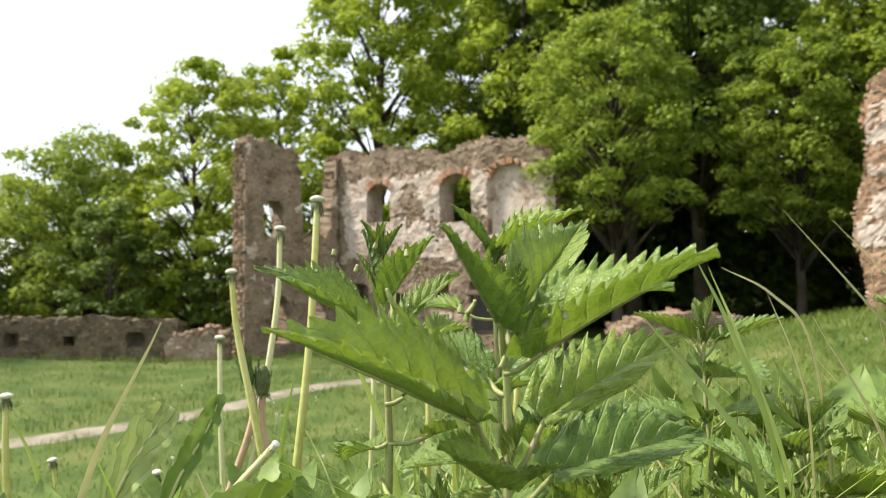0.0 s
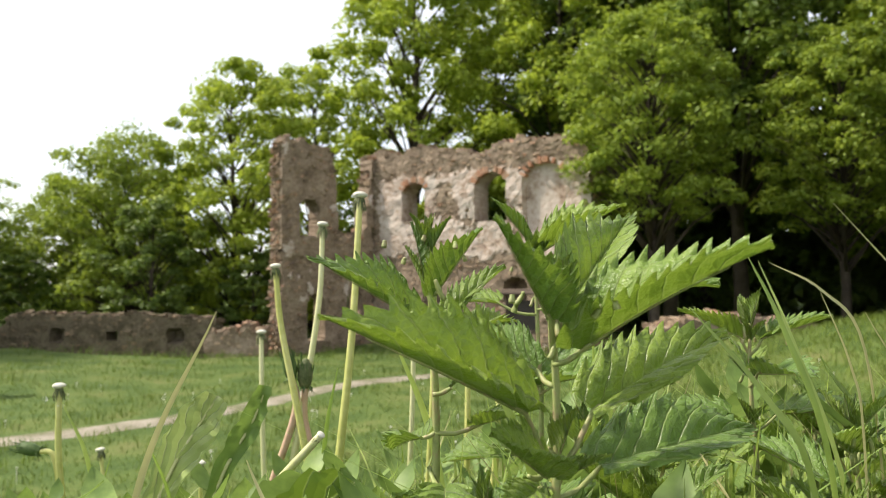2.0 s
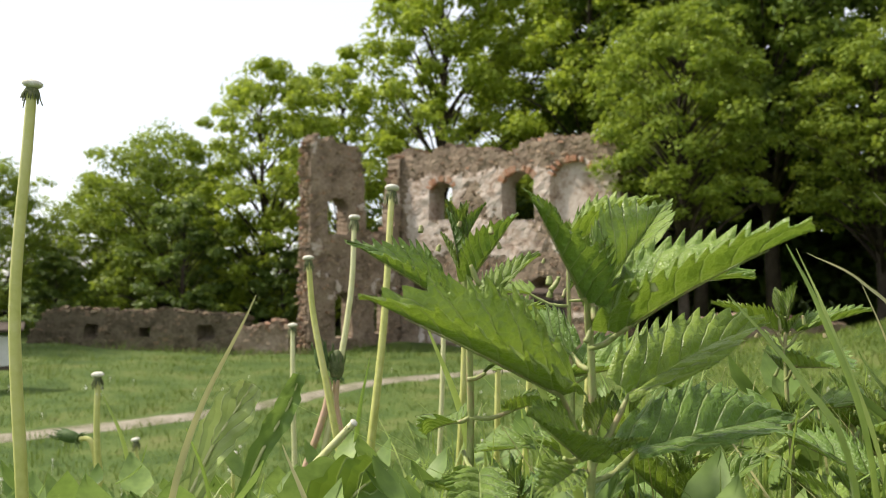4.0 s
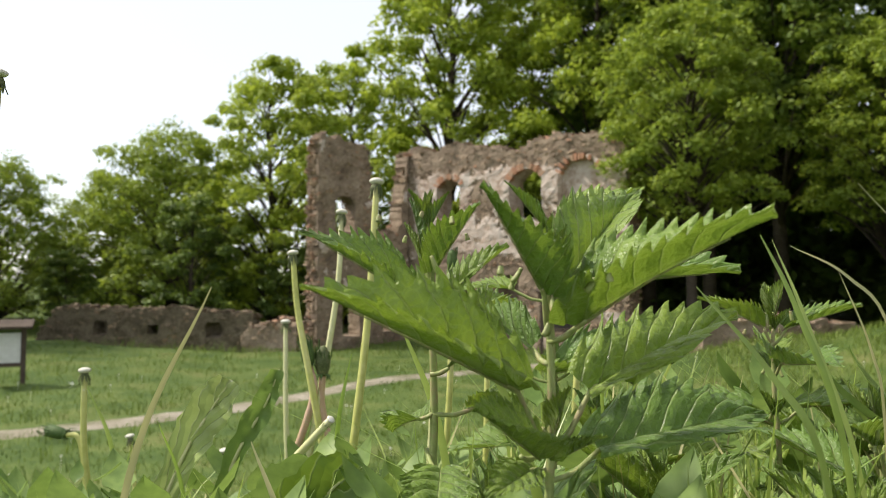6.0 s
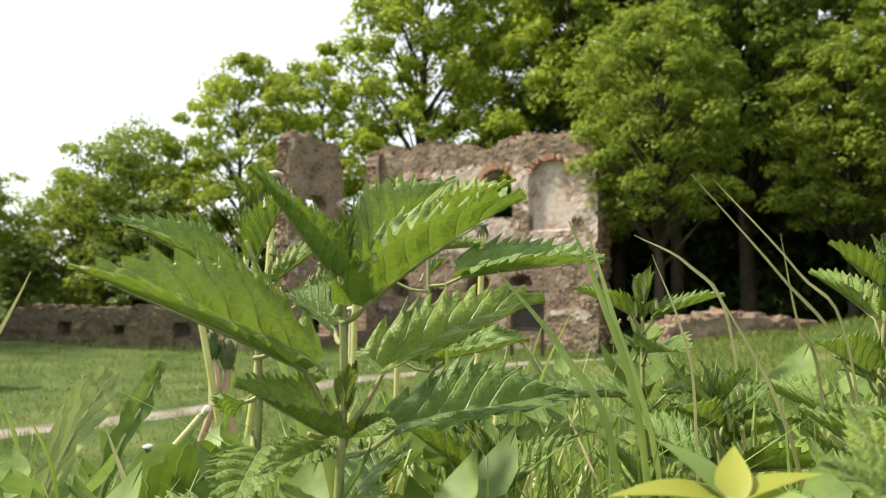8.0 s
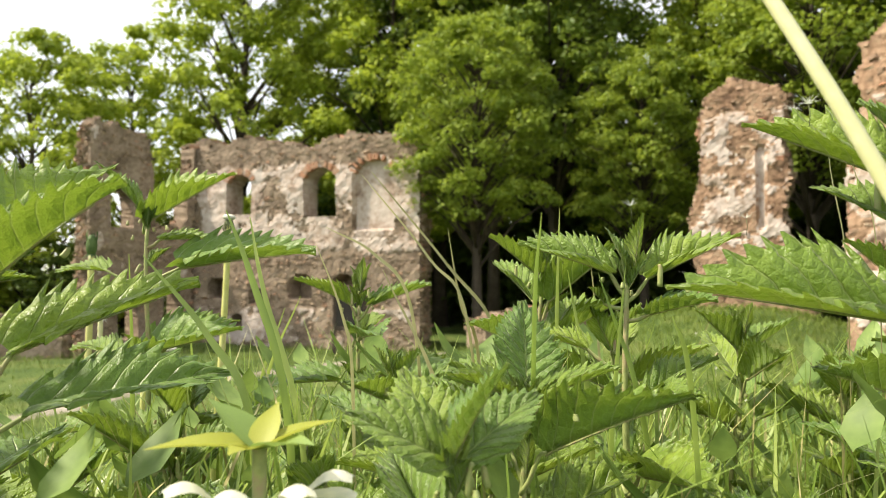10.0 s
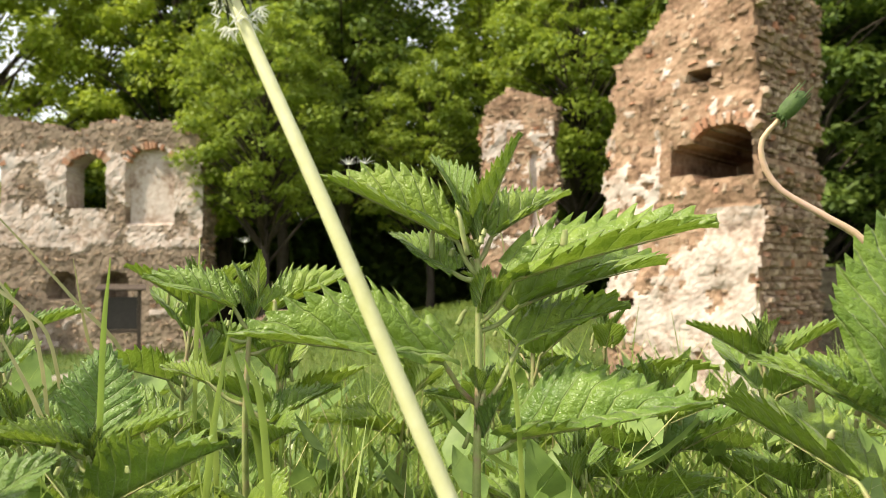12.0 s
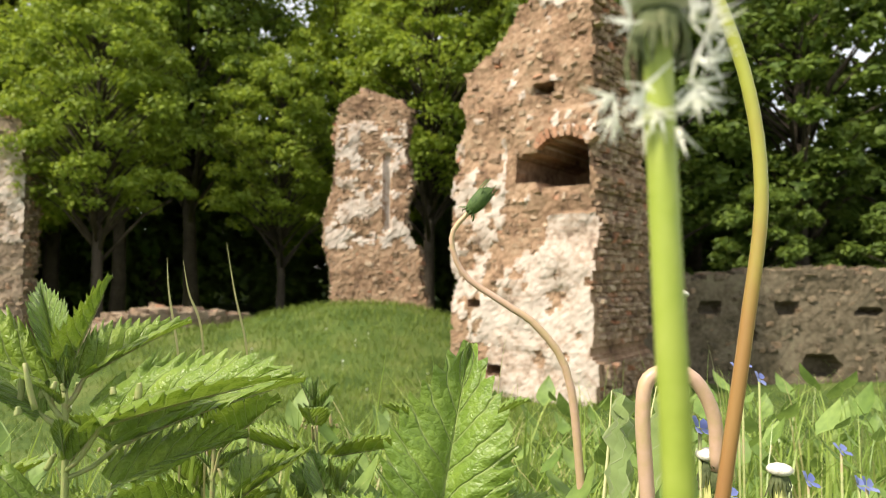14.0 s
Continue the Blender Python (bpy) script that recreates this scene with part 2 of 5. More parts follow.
PINK_STALK = two_scale("pinkish_stalk", [(0.3, (0.40, 0.33, 0.14)), (0.5, (0.50, 0.34, 0.23)), (0.7, (0.58, 0.38, 0.32))], 14.0, 220.0, 0.4, 0.0003, 0.45)
BUTTON = two_scale("seed_head_disc", [(0.35, (0.5, 0.47, 0.38)), (0.65, (0.76, 0.74, 0.66))], 300.0, 1500.0, 0.8, 0.0006)
BRACT = two_scale("withered_bract", [(0.3, (0.04, 0.055, 0.022)), (0.5, (0.10, 0.12, 0.05)), (0.7, (0.24, 0.22, 0.13))], 200.0, 900.0, 0.7, 0.0005)
GREEN_BRACT = two_scale("green_bract", [(0.3, (0.03, 0.06, 0.015)), (0.6, (0.08, 0.13, 0.035))], 200.0, 900.0, 0.6, 0.0005)
FLUFF = foliage("white_seed_fluff", (0.72, 0.72, 0.70), (0.85, 0.85, 0.83), (0.85, 0.85, 0.83), 100.0, 0.4, 0.8)
WHITE_PETAL = foliage("white_petal", (0.72, 0.71, 0.64), (0.82, 0.81, 0.75), (0.85, 0.84, 0.7), 200.0, 0.4, 0.5)
YELLOW_LEAF = foliage("yellowish_leaf", (0.30, 0.33, 0.05), (0.42, 0.44, 0.09), (0.5, 0.52, 0.08), 200.0, 0.4, 0.5)
BLUE_PETAL = foliage("blue_petal", (0.16, 0.20, 0.55), (0.28, 0.32, 0.68), (0.3, 0.35, 0.75), 200.0, 0.35, 0.6)

# ---------- mesh helpers ----------
rng = random.Random(7)


def mesh_of(name, verts, faces, mats, smooth=False, face_mats=None):
    me = bpy.data.meshes.new(name)
    me.from_pydata(verts, [], faces)
    for m in mats:
        me.materials.append(m)
    if face_mats is not None:
        me.polygons.foreach_set("material_index", np.asarray(face_mats, dtype=np.int32))
    if smooth:
        me.polygons.foreach_set("use_smooth", np.ones(len(me.polygons), dtype=bool))
    me.update()
    return me


def thing(name, m, label, category, group="", kind=""):
    ob = new(name)
    ob.matrix_world = m
    ob.empty_display_size = 0.05
    return tagged(ob, label, category, group, kind)


def part(name, me, parent, label="", m=None):
    ob = new(name, me)
    ob.parent = parent
    if m is not None:
        ob.matrix_local = m
    return tagged(ob, label)


def tube(points, radii, sides=8, cap=True):
    """verts and faces of a tapered round stalk along the points"""
    P = [Vector(p) for p in points]
    verts, faces = [], []
    for i, p in enumerate(P):
        d = (P[min(i + 1, len(P) - 1)] - P[max(i - 1, 0)]).normalized()
        if i == 0:
            a = d.orthogonal().normalized()
        else:
            a = (a - d * a.dot(d)).normalized()
        b = d.cross(a)
        for k in range(sides):
            w = 2 * math.pi * k / sides
            verts.append(tuple(p + (a * math.cos(w) + b * math.sin(w)) * radii[i]))
    for i in range(len(P) - 1):
        for k in range(sides):
            q = (k + 1) % sides
            faces.append((i * sides + k, i * sides + q, (i + 1) * sides + q, (i + 1) * sides + k))
    if cap:
        faces.append(tuple(range(sides))[::-1])
        faces.append(tuple((len(P) - 1) * sides + k for k in range(sides)))
    return verts, faces


def spline(points, n=16):
    """a smooth line through the points"""
    P = [Vector(p) for p in points]
    P = [P[0] * 2 - P[1]] + P + [P[-1] * 2 - P[-2]]
    out = []
    segs = len(P) - 3
    for i in range(n + 1):
        g = i / n * segs
        k = min(int(g), segs - 1)
        t = g - k
        a, b, c, d = P[k:k + 4]
        out.append(0.5 * (2 * b + (c - a) * t + (2 * a - 5 * b + 4 * c - d) * t * t + (3 * b - a - 3 * c + d) * t ** 3))
    return out


def merge(lists):
    verts, faces = [], []
    for v, f in lists:
        o = len(verts)
        verts += v
        faces += [tuple(i + o for i in q) for q in f]
    return verts, faces


def smoothstep(a, b, x):
    t = np.clip((x - a) / (b - a), 0, 1)
    return t * t * (3 - 2 * t)


# ---------- ground ----------
def ground_z(x, y):
    """height of the ground: a bank under the camera, a flat meadow, a grassy mound under the pillar, a rise in the wood"""
    x, y = np.asarray(x, float), np.asarray(y, float)
    r = np.hypot(x - 0.12, np.maximum(y + 1.5, 0) + np.minimum(y + 1.5, 0) * 0.3) - 1.95
    bank = 2.02 * (1 - np.clip(r / 5.4, 0, 1)) ** 1.15
    mound = 1.42 * np.exp(-(((x - 10.6) / 4.4) ** 2 + ((y - 16.4) / 4.0) ** 2) ** 1.5)
    low = 0.95 * np.exp(-(((x - 7.2) / 3.4) ** 2 + ((y - 17.2) / 3.0) ** 2))
    wood = 1.6 * smoothstep(27, 60, np.hypot(x, y))
    left = 0.25 * smoothstep(-6, -14, x) * smoothstep(9, 17, y) - 0.5 * smoothstep(-4, -9, x) * smoothstep(20.5, 23, y)
    und = 0.07 * np.sin(x * 0.9 + 1.3) * np.sin(y * 0.7) * smoothstep(4, 8, np.hypot(x, y))
    return bank + np.maximum(mound, low) + wood + left + und


def ground_sheet():
    rings = [0.0] + [0.06 * 1.085 ** i for i in range(118)]
    rings = [r for r in rings if r < 900] + [1500.0]
    seg = 160
    verts, faces = [(0.12, 0.1, float(ground_z(0.12, 0.1)))], []
    for r in rings[1:]:
        a = np.linspace(0, 2 * math.pi, seg, endpoint=False)
        x, y = 0.12 + r * np.cos(a), 0.1 + r * np.sin(a)
        z = ground_z(x, y)
        verts += list(zip(x.tolist(), y.tolist(), z.tolist()))
    for k in range(seg):
        faces.append((0, 1 + k, 1 + (k + 1) % seg))
    for i in range(len(rings) - 2):
        for k in range(seg):
            q = (k + 1) % seg
            a, b = 1 + i * seg, 1 + (i + 1) * seg
            faces.append((a + k, b + k, b + q, a + q))
    ob = new("ground", mesh_of("ground", verts, faces, [GROUND], True))
    tagged(ob, "uneven green meadow with short grass and a bank", "ground", kind="structure")


def footpath():
    mid = spline([(-15, 6.4, 0), (-9.5, 8.3, 0), (-6.0, 10.0, 0), (-3.9, 13.2, 0), (-1.8, 16.2, 0), (0.6, 18.2, 0), (4.0, 18.9, 0)], 60)
    verts, faces = [], []
    for i, p in enumerate(mid):
        d = (mid[min(i + 1, 60)] - mid[max(i - 1, 0)]).normalized()
        s = Vector((-d.y, d.x, 0))
        for k in range(7):
            u = (k - 3) / 3
            w = 0.29 + 0.14 * noise.noise((i * 0.55, k > 3, 0))
            q = p + s * u * w
            verts.append((q.x, q.y, float(ground_z(q.x, q.y)) + 0.035 * (1 - abs(u) ** 3) - 0.005 + 0.01 * noise.noise(q * 4)))
    for i in range(60):
        for k in range(6):
            a = i * 7 + k
            faces.append((a, a + 1, a + 8, a + 7))
    ob = new("path", mesh_of("path", verts, faces, [PATH_MAT], True))
    tagged(ob, "narrow trodden gravel footpath across the meadow", "path", kind="structure")


ground_sheet()
footpath()


# ---------- ruined walls ----------
def stone_mesh(k, mat):
    r = random.Random(100 + k)
    verts = []
    for y, s in ((0.5, 1.0), (-0.15, 1.0), (-0.5, 0.72)):
        for sx, sz in ((-1, -1), (1, -1), (1, 1), (-1, 1)):
            verts.append((0.5 * sx * s * r.uniform(0.66, 1.06), y * r.uniform(0.7, 1.15), 0.5 * sz * s * r.uniform(0.62, 1.08)))
    faces = [(8, 9, 10, 11)]
    for a in (0, 4):
        for q in range(4):
            p = (q + 1) % 4
            faces.append((a + q, a + p, a + 4 + p, a + 4 + q))
    return mesh_of("stone", verts, faces, [mat])


STONE_SETS = {}


def stones_of(mat):
    if mat.name not in STONE_SETS:
        STONE_SETS[mat.name] = [stone_mesh(k, mat) for k in range(8)]
    return STONE_SETS[mat.name]


def ruin_wall(name, p0, p1, thick, base, profile, openings, plaster, label, stone_mat=STONE, cell=0.11, single=120,
              course=(0.07, 0.16), length=(0.10, 0.34), ends=(True, True), seed=1, bulge=0.05, category="ruined wall", batter=None, ragged=0.1, core_mat=MORTAR):
    """A rubble wall from p0 to p1 (its front on the right-hand side as one walks along it). openings: (u, z, half width, height, arched, depth);
    depth 0 goes right through. profile(u): height of the top. plaster(u, z): whether plaster still covers it. batter(z): (left, right) shift of the ends."""
    r = random.Random(seed)
    a, b = Vector((*p0, 0)), Vector((*p1, 0))
    L = (b - a).length
    ang = math.atan2(b.y - a.y, b.x - a.x)
    top = thing(name, Matrix.Translation((a.x, a.y, base)) @ Matrix.Rotation(ang, 4, "Z"), label, category, kind="structure" if name.startswith("wall") else "")
    H = max(profile(L * i / 60) for i in range(61))
    nu, nz = max(4, round(L / cell)), max(4, round(H / cell))

    def hole(u, z):
        for (c, z0, hw, h, arch, depth) in openings:
            hh = h
            if arch and abs(u - c) < hw:
                hh = h - arch + arch * math.sqrt(max(0, 1 - ((u - c) / hw) ** 2))
            if abs(u - c) < hw and z0 < z < z0 + hh:
                return depth if depth else -1
        return 0

    def ends_at(z):
        lo, hi = batter(z) if batter else (0.0, 0.0)
        return lo + ragged * abs(noise.noise((z * 1.9, seed, 0.5))) + 0.4 * ragged * noise.noise((z * 5.0, seed, 1.5)), hi - ragged * abs(noise.noise((z * 1.9, seed, 8.5))) - 0.4 * ragged * noise.noise((z * 5.0, seed, 9.5))

    def solid(u, z):
        lo, hi = ends_at(z)
        return z < profile(u) and lo <= u <= L + hi

    node = {}
    verts = []

    def vert(i, j, back):
        key = (i, j, back)
        if key not in node:
            u, z = i * L / nu, j * H / nz
            q = Vector((u * 2.1 + seed * 7, z * 2.1, 3.0 * back))
            ju, jz = 0.5 * cell * noise.noise(q * 5.3), 0.5 * cell * noise.noise(q * 5.3 + Vector((9, 4, 1)))
            dep = bulge * noise.noise(q * 0.6) + 0.03 * noise.noise(q * 2.0) + 0.02 * noise.noise(q * 6.0)
            hd = hole(u, z)
            y = dep
            if back:
                y = thick + dep
            elif hd > 0:
                y = hd + dep * 0.3
            elif plaster(u, z):
                y -= 0.03
            node[key] = len(verts)
            verts.append((u + ju, y, z + jz if j else -0.8))
        return node[key]

    def is_cell(i, j):
        if i < 0 or j < 0 or i >= nu or j >= nz:
            return False
        u, z = (i + 0.5) * L / nu, (j + 0.5) * H / nz
        return solid(u, z) and hole(u, z) >= 0

    faces, fm = [], []
    for i in range(nu):
        for j in range(nz):
            if not is_cell(i, j):
                continue
            u, z = (i + 0.5) * L / nu, (j + 0.5) * H / nz
            pl = 1 if 0 < hole(u, z) < 0.3 or (hole(u, z) == 0 and plaster(u, z)) else 0
            faces.append((vert(i, j, 0), vert(i + 1, j, 0), vert(i + 1, j + 1, 0), vert(i, j + 1, 0)))
            fm.append(pl)
            faces.append((vert(i + 1, j, 1), vert(i, j, 1), vert(i, j + 1, 1), vert(i + 1, j + 1, 1)))
            fm.append(0)
            for di, dj, e0, e1 in ((-1, 0, (0, 0), (0, 1)), (1, 0, (1, 1), (1, 0)), (0, -1, (1, 0), (0, 0)), (0, 1, (0, 1), (1, 1))):
                if not is_cell(i + di, j + dj):
                    a0, a1 = (i + e0[0], j + e0[1]), (i + e1[0], j + e1[1])
                    faces.append((vert(*a0, 0), vert(*a1, 0), vert(*a1, 1), vert(*a0, 1)))
                    fm.append(1 if hole(u + di * cell, z + dj * cell) < 0 and plaster(u, z) else 0)
    part("core", mesh_of("core", verts, faces, [core_mat, PLASTER], False, fm), top, "crumbling mortar core with remains of plaster")

    meshes = stones_of(stone_mat)
    spots = []
    z = 0.05
    while z < H:
        ch = r.uniform(*course)
        lo, hi = ends_at(z)
        u = lo + r.uniform(-0.1, 0.1)
        while u < L + hi:
            w = r.uniform(*length)
            c, zc = u + w / 2, z + ch / 2
            inside = all(solid(min(max(q, lo), L + hi), zc + ch * 0.3) and hole(q, zz) == 0 for q in (c - w * 0.45, c, c + w * 0.45) for zz in (zc, zc + ch * 0.4, zc - ch * 0.4))
            if inside and not plaster(c, zc) and r.random() < 0.72:
                q = Vector((c * 2.1 + seed * 7, zc * 2.1, 0))
                y0 = bulge * noise.noise(q * 0.6)
                spots.append((c + r.uniform(-0.03, 0.03), y0 + r.uniform(0.05, 0.12), zc + r.uniform(-0.03, 0.03), w * r.uniform(0.8, 1.05), r.uniform(0.14, 0.22), ch * r.uniform(0.6, 1.3), 0.0))
            u += w
        for use, ue, tilt in ((ends[0], lo, -90.0), (ends[1], L + hi, 90.0)):
            y = 0.1
            while use and y < thick:
                w = r.uniform(*length)
                if y + w * 0.4 < thick and solid(ue + (0.06 if tilt < 0 else -0.06), z + ch):
                    spots.append((ue + r.uniform(-0.05, 0.05), y + w / 2, z + ch / 2, w * r.uniform(0.7, 1.0), 0.15, ch * r.uniform(0.6, 1.15), tilt))
                y += w
        z += ch
    u = 0.0
    while u < L:
        w = r.uniform(*length)
        if solid(u, profile(u) - 0.1):
            for y in (thick * 0.2, thick * 0.6, thick * 0.9):
                spots.append((u + w / 2, y, profile(u + w / 2) + r.uniform(-0.1, 0.05), w, 0.3, r.uniform(0.1, 0.22), r.uniform(-40, 40)))
        u += w * 0.9
    r.shuffle(spots)
    tv, tf = [], []
    for n, (x, y, z, w, d, h, tilt) in enumerate(spots):
        m = Matrix.LocRotScale((x, y, z), Euler((r.uniform(-0.12, 0.12), r.uniform(-0.22, 0.22), radians(tilt) + r.uniform(-0.1, 0.1))), (w, d, h))
        me = meshes[n % 8]
        if n < single:
            part("stone", me, top, m=m)
        else:
            o = len(tv)
            tv += [tuple(m @ v.co) for v in me.vertices]
            tf += [tuple(i + o for i in p.vertices) for p in me.polygons]
    if tv:
        tagged(part("stonework", mesh_of("stonework", tv, tf, [stone_mat]), top), "coursed rubble stones", kind="stuff")
    return top


def arch_bricks(wall, u, spring, hw, rise, n=15, depth=0.2, y=0.05):
    """a ring of bricks on edge over an opening"""
    bv = [(sx * 0.5 * (1.0 if sz > 0 else 0.85), sy * 0.5, sz * 0.5) for sz in (-1, 1) for sy in (-1, 1) for sx in (-1, 1)]
    me = bpy.data.meshes.get("arch_brick") or mesh_of("arch_brick", bv, [(0, 1, 5, 4), (2, 6, 7, 3), (0, 2, 3, 1), (4, 5, 7, 6), (0, 4, 6, 2), (1, 3, 7, 5)], [BRICK])
    for i in range(n):
        if rng.random() < 0.12:
            continue
        w = math.pi * (0.06 + 0.88 * (i + 0.5) / n)
        x, z = u + (hw + 0.06) * math.cos(w), spring + (rise + 0.06) * math.sin(w)
        tilt = math.atan2(math.cos(w) * rise, math.sin(w) * hw)
        part("brick", me, wall, m=Matrix.LocRotScale((x, y + rng.uniform(-0.02, 0.02), z), Euler((0, tilt, 0)),
                                                   (math.pi * (hw + rise) / 2 / n * rng.uniform(0.8, 0.98), depth, rng.uniform(0.16, 0.25))))


def wavy(base_heights, seed, rough=0.12):
    """a crumbled top through evenly spaced heights"""
    n = len(base_heights) - 1

    def f(u, L):
        g = min(max(u / L, 0), 0.9999) * n
        k = int(g)
        t = g - k
        t = t * t * (3 - 2 * t)
        return base_heights[k] * (1 - t) + base_heights[k + 1] * t + rough * noise.noise((u * 2.3, seed, 0)) + rough * 0.6 * noise.noise((u * 6.0, seed, 3))
    return f


def blotch(u, z, seed, scale=0.8):
    return noise.noise((u * scale + seed * 5.3, z * scale, seed * 1.7)) + 0.5 * noise.noise((u * scale * 2.7, z * scale * 2.7 + seed, 4.0)) + 0.38 * noise.noise((u * scale * 6.5, z * scale * 6.5 + seed, 7.0))


# the plastered back wall of the ruin
B0, B1 = (-4.05, 25.6), (3.45, 21.4)
LB = math.hypot(B1[0] - B0[0], B1[1] - B0[1])
back_top = wavy([6.9, 7.0, 6.75, 7.0, 6.8, 6.7, 6.45, 6.75, 6.85, 6.75, 6.7, 6.3], 2, 0.14)
back_open = [(0.247 * LB, 4.34, 0.49, 1.41, 0.32, 0), (0.599 * LB, 4.20, 0.60, 1.65, 0.42, 0), (0.818 * LB, 3.75, 0.68, 2.25, 0.5, 0.22),
             (0.15 * LB, 1.6, 0.35, 0.62, 0.25, 0.6), (0.52 * LB, 1.55, 0.42, 0.8, 0.3, 0.75), (0.70 * LB, 1.6, 0.38, 0.75, 0.25, 0.75), (0.33 * LB, 1.4, 0.32, 0.5, 0.2, 0.5), (0.245 * LB, 0.5, 0.2, 0.5, 0.1, 0.6)]


def back_plaster(u, z):
    if z > 5.9 + 0.25 * blotch(u, z, 3, 1.2):
        return False
    if z < 3.05 + 0.3 * blotch(u, z, 5, 1.5):
        return z < 1.3 and blotch(u, z, 6) > 0.12
    if u < 0.55 + 0.3 * blotch(u, z, 1):
        return False
    return blotch(u, z, 8, 1.1) > -0.34


back_wall = ruin_wall("wall_back_ruin", B0, B1, 0.95, 0.0, lambda u: back_top(u, LB), back_open, back_plaster,
                      "ruined two-storey stone wall with arched windows and pale plaster", single=290, seed=3, cell=0.07, length=(0.09, 0.30), course=(0.06, 0.13))
for (u, z, hw, h, arch, dep) in back_open[:3]:
    arch_bricks(back_wall, u, z + h - arch, hw, arch, 17)

# the side wall that runs towards the meadow, with a tall stump at its near end
S0, S1 = (-6.25, 22.3), (-3.75, 25.3)
LS = math.hypot(S1[0] - S0[0], S1[1] - S0[1])
side_top = wavy([6.75, 6.95, 6.9, 6.85, 6.95, 6.9, 6.85, 6.8, 6.8, 6.75, 6.6, 6.2, 4.0, 3.85, 3.8, 3.85, 3.9, 3.9, 4.1, 5.6, 6.8], 5, 0.12)
ruin_wall("wall_side_ruin", S0, S1, 0.62, 0.0, lambda u: side_top(u, LS),
          [(0.285 * LS, 3.82, 0.42, 1.2, 0.34, 0), (0.36 * LS, 0.35, 0.36, 1.5, 0.35, 0), (0.78 * LS, 0.4, 0.34, 1.55, 0.3, 0)],
          lambda u, z: blotch(u, z, 12, 0.6) > 0.5 and z > 0.8, "tall ruined stone side wall stump with a small window", single=290, seed=6, cell=0.08, length=(0.09, 0.28), course=(0.06, 0.13))

# the pillar on the mound
pil_top = wavy([5.55, 6.0, 6.2, 6.2, 6.05, 5.55, 4.65], 9, 0.12)
ruin_wall("wall_pillar", (10.29, 17.54), (12.65, 15.65), 1.1, 1.25, lambda u: pil_top(u, 3.03), [(1.75, 2.3, 0.09, 2.2, 0, 0.12)],
          lambda u, z: 1.75 < z < 5.4 and blotch(u, z, 14, 1.6) > 0.10, "free-standing ruined stone pillar with patches of brick and plaster",
          stone_mat=STONE_WARM, core_mat=MORTAR_WARM, single=290, seed=9, cell=0.07, batter=lambda z: (0.06 + 0.42 * max(0, z - 3.2) / 2.8 + 0.12 * math.sin(z * 2.1), -0.05 - 0.62 * min(1, max(0, z - 0.3) / 2.2) - 0.10 * math.sin(z * 3.0)))

# the tall tower stump beside the camera's end
T0, T1 = (9.13, 10.53), (9.92, 7.56)
LT = math.hypot(T1[0] - T0[0], T1[1] - T0[1])
tow_top = wavy([6.45, 6.75, 7.0, 7.3, 7.75, 8.0, 8.1, 8.0, 7.9], 11, 0.14)


def tower_plaster(u, z):
    if z < 3.9:
        return blotch(u, z, 21, 0.9) > -0.38 + 0.35 * max(0, 0.9 - u) + 0.25 * max(0, z - 3.0)
    if z < 5.8 and u < 1.2:
        return blotch(u, z, 22, 1.0) > -0.02
    return blotch(u, z, 23, 1.2) > 0.42


tower = ruin_wall("wall_tower", T0, T1, 2.6, -0.55, lambda u: tow_top(u, LT),
                  [(2.38, 4.40, 0.50, 0.90, 0.22, 2.45), (1.80, 4.52, 0.34, 0.52, 0.16, 2.45), (2.0, 6.12, 0.19, 0.17, 0.03, 0.9), (0.55, 2.2, 0.12, 0.16, 0.03, 0.4), (0.95, 0.95, 0.17, 0.17, 0.03, 0.4), (1.45, 0.35, 0.12, 0.12, 0, 0.4)],
                  tower_plaster, "tall ruined tower stump of rubble, red brick and plaster", stone_mat=STONE_WARM, core_mat=MORTAR_WARM, single=290, seed=13,
                  length=(0.08, 0.30), course=(0.06, 0.16), cell=0.055, category="ruined tower", bulge=0.16, ragged=0.22,
                  batter=lambda z: (0.10 * math.sin(z * 1.4) + 0.38 * max(0, z - 5.2) / 2.5 - 0.15 * max(0, 2.2 - z), 0.05 * math.sin(z * 2.0) - 0.05))

arch_bricks(tower, 2.38, 5.10, 0.52, 0.22, 11)

# low walls round the castle yard
lw = wavy([1.75, 1.9, 1.85, 1.8, 1.9, 1.75, 1.7], 15, 0.12)
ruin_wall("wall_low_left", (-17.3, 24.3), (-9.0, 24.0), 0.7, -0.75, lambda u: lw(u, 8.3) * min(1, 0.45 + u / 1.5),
          [(2.6, 0.95, 0.22, 0.4, 0, 0.5), (4.6, 0.95, 0.2, 0.4, 0, 0), (6.9, 0.9, 0.24, 0.5, 0, 0.5)], lambda u, z: False, "low rubble wall with square loopholes at the meadow's edge", single=40, seed=16, stone_mat=STONE_SHADED, core_mat=MORTAR_SHADED)
rb = wavy([0.55, 0.75, 0.62, 0.85, 0.95, 0.8], 17, 0.15)
ruin_wall("wall_rubble_end", (-8.3, 21.2), (-6.5, 21.0), 0.6, 0.0, lambda u: rb(u, 1.6), [], lambda u, z: False, "low heap of broken wall beside the ruin", single=20, seed=18)
rr = wavy([0.3, 0.5, 0.62, 0.55, 0.5, 0.45, 0.3], 19, 0.1)
ruin_wall("wall_rubble_mound", (4.7, 18.2), (9.0, 19.0), 1.2, 0.72, lambda u: rr(u, 4.37), [], lambda u, z: False, "low grassy remains of a rubble wall", single=30, seed=20)
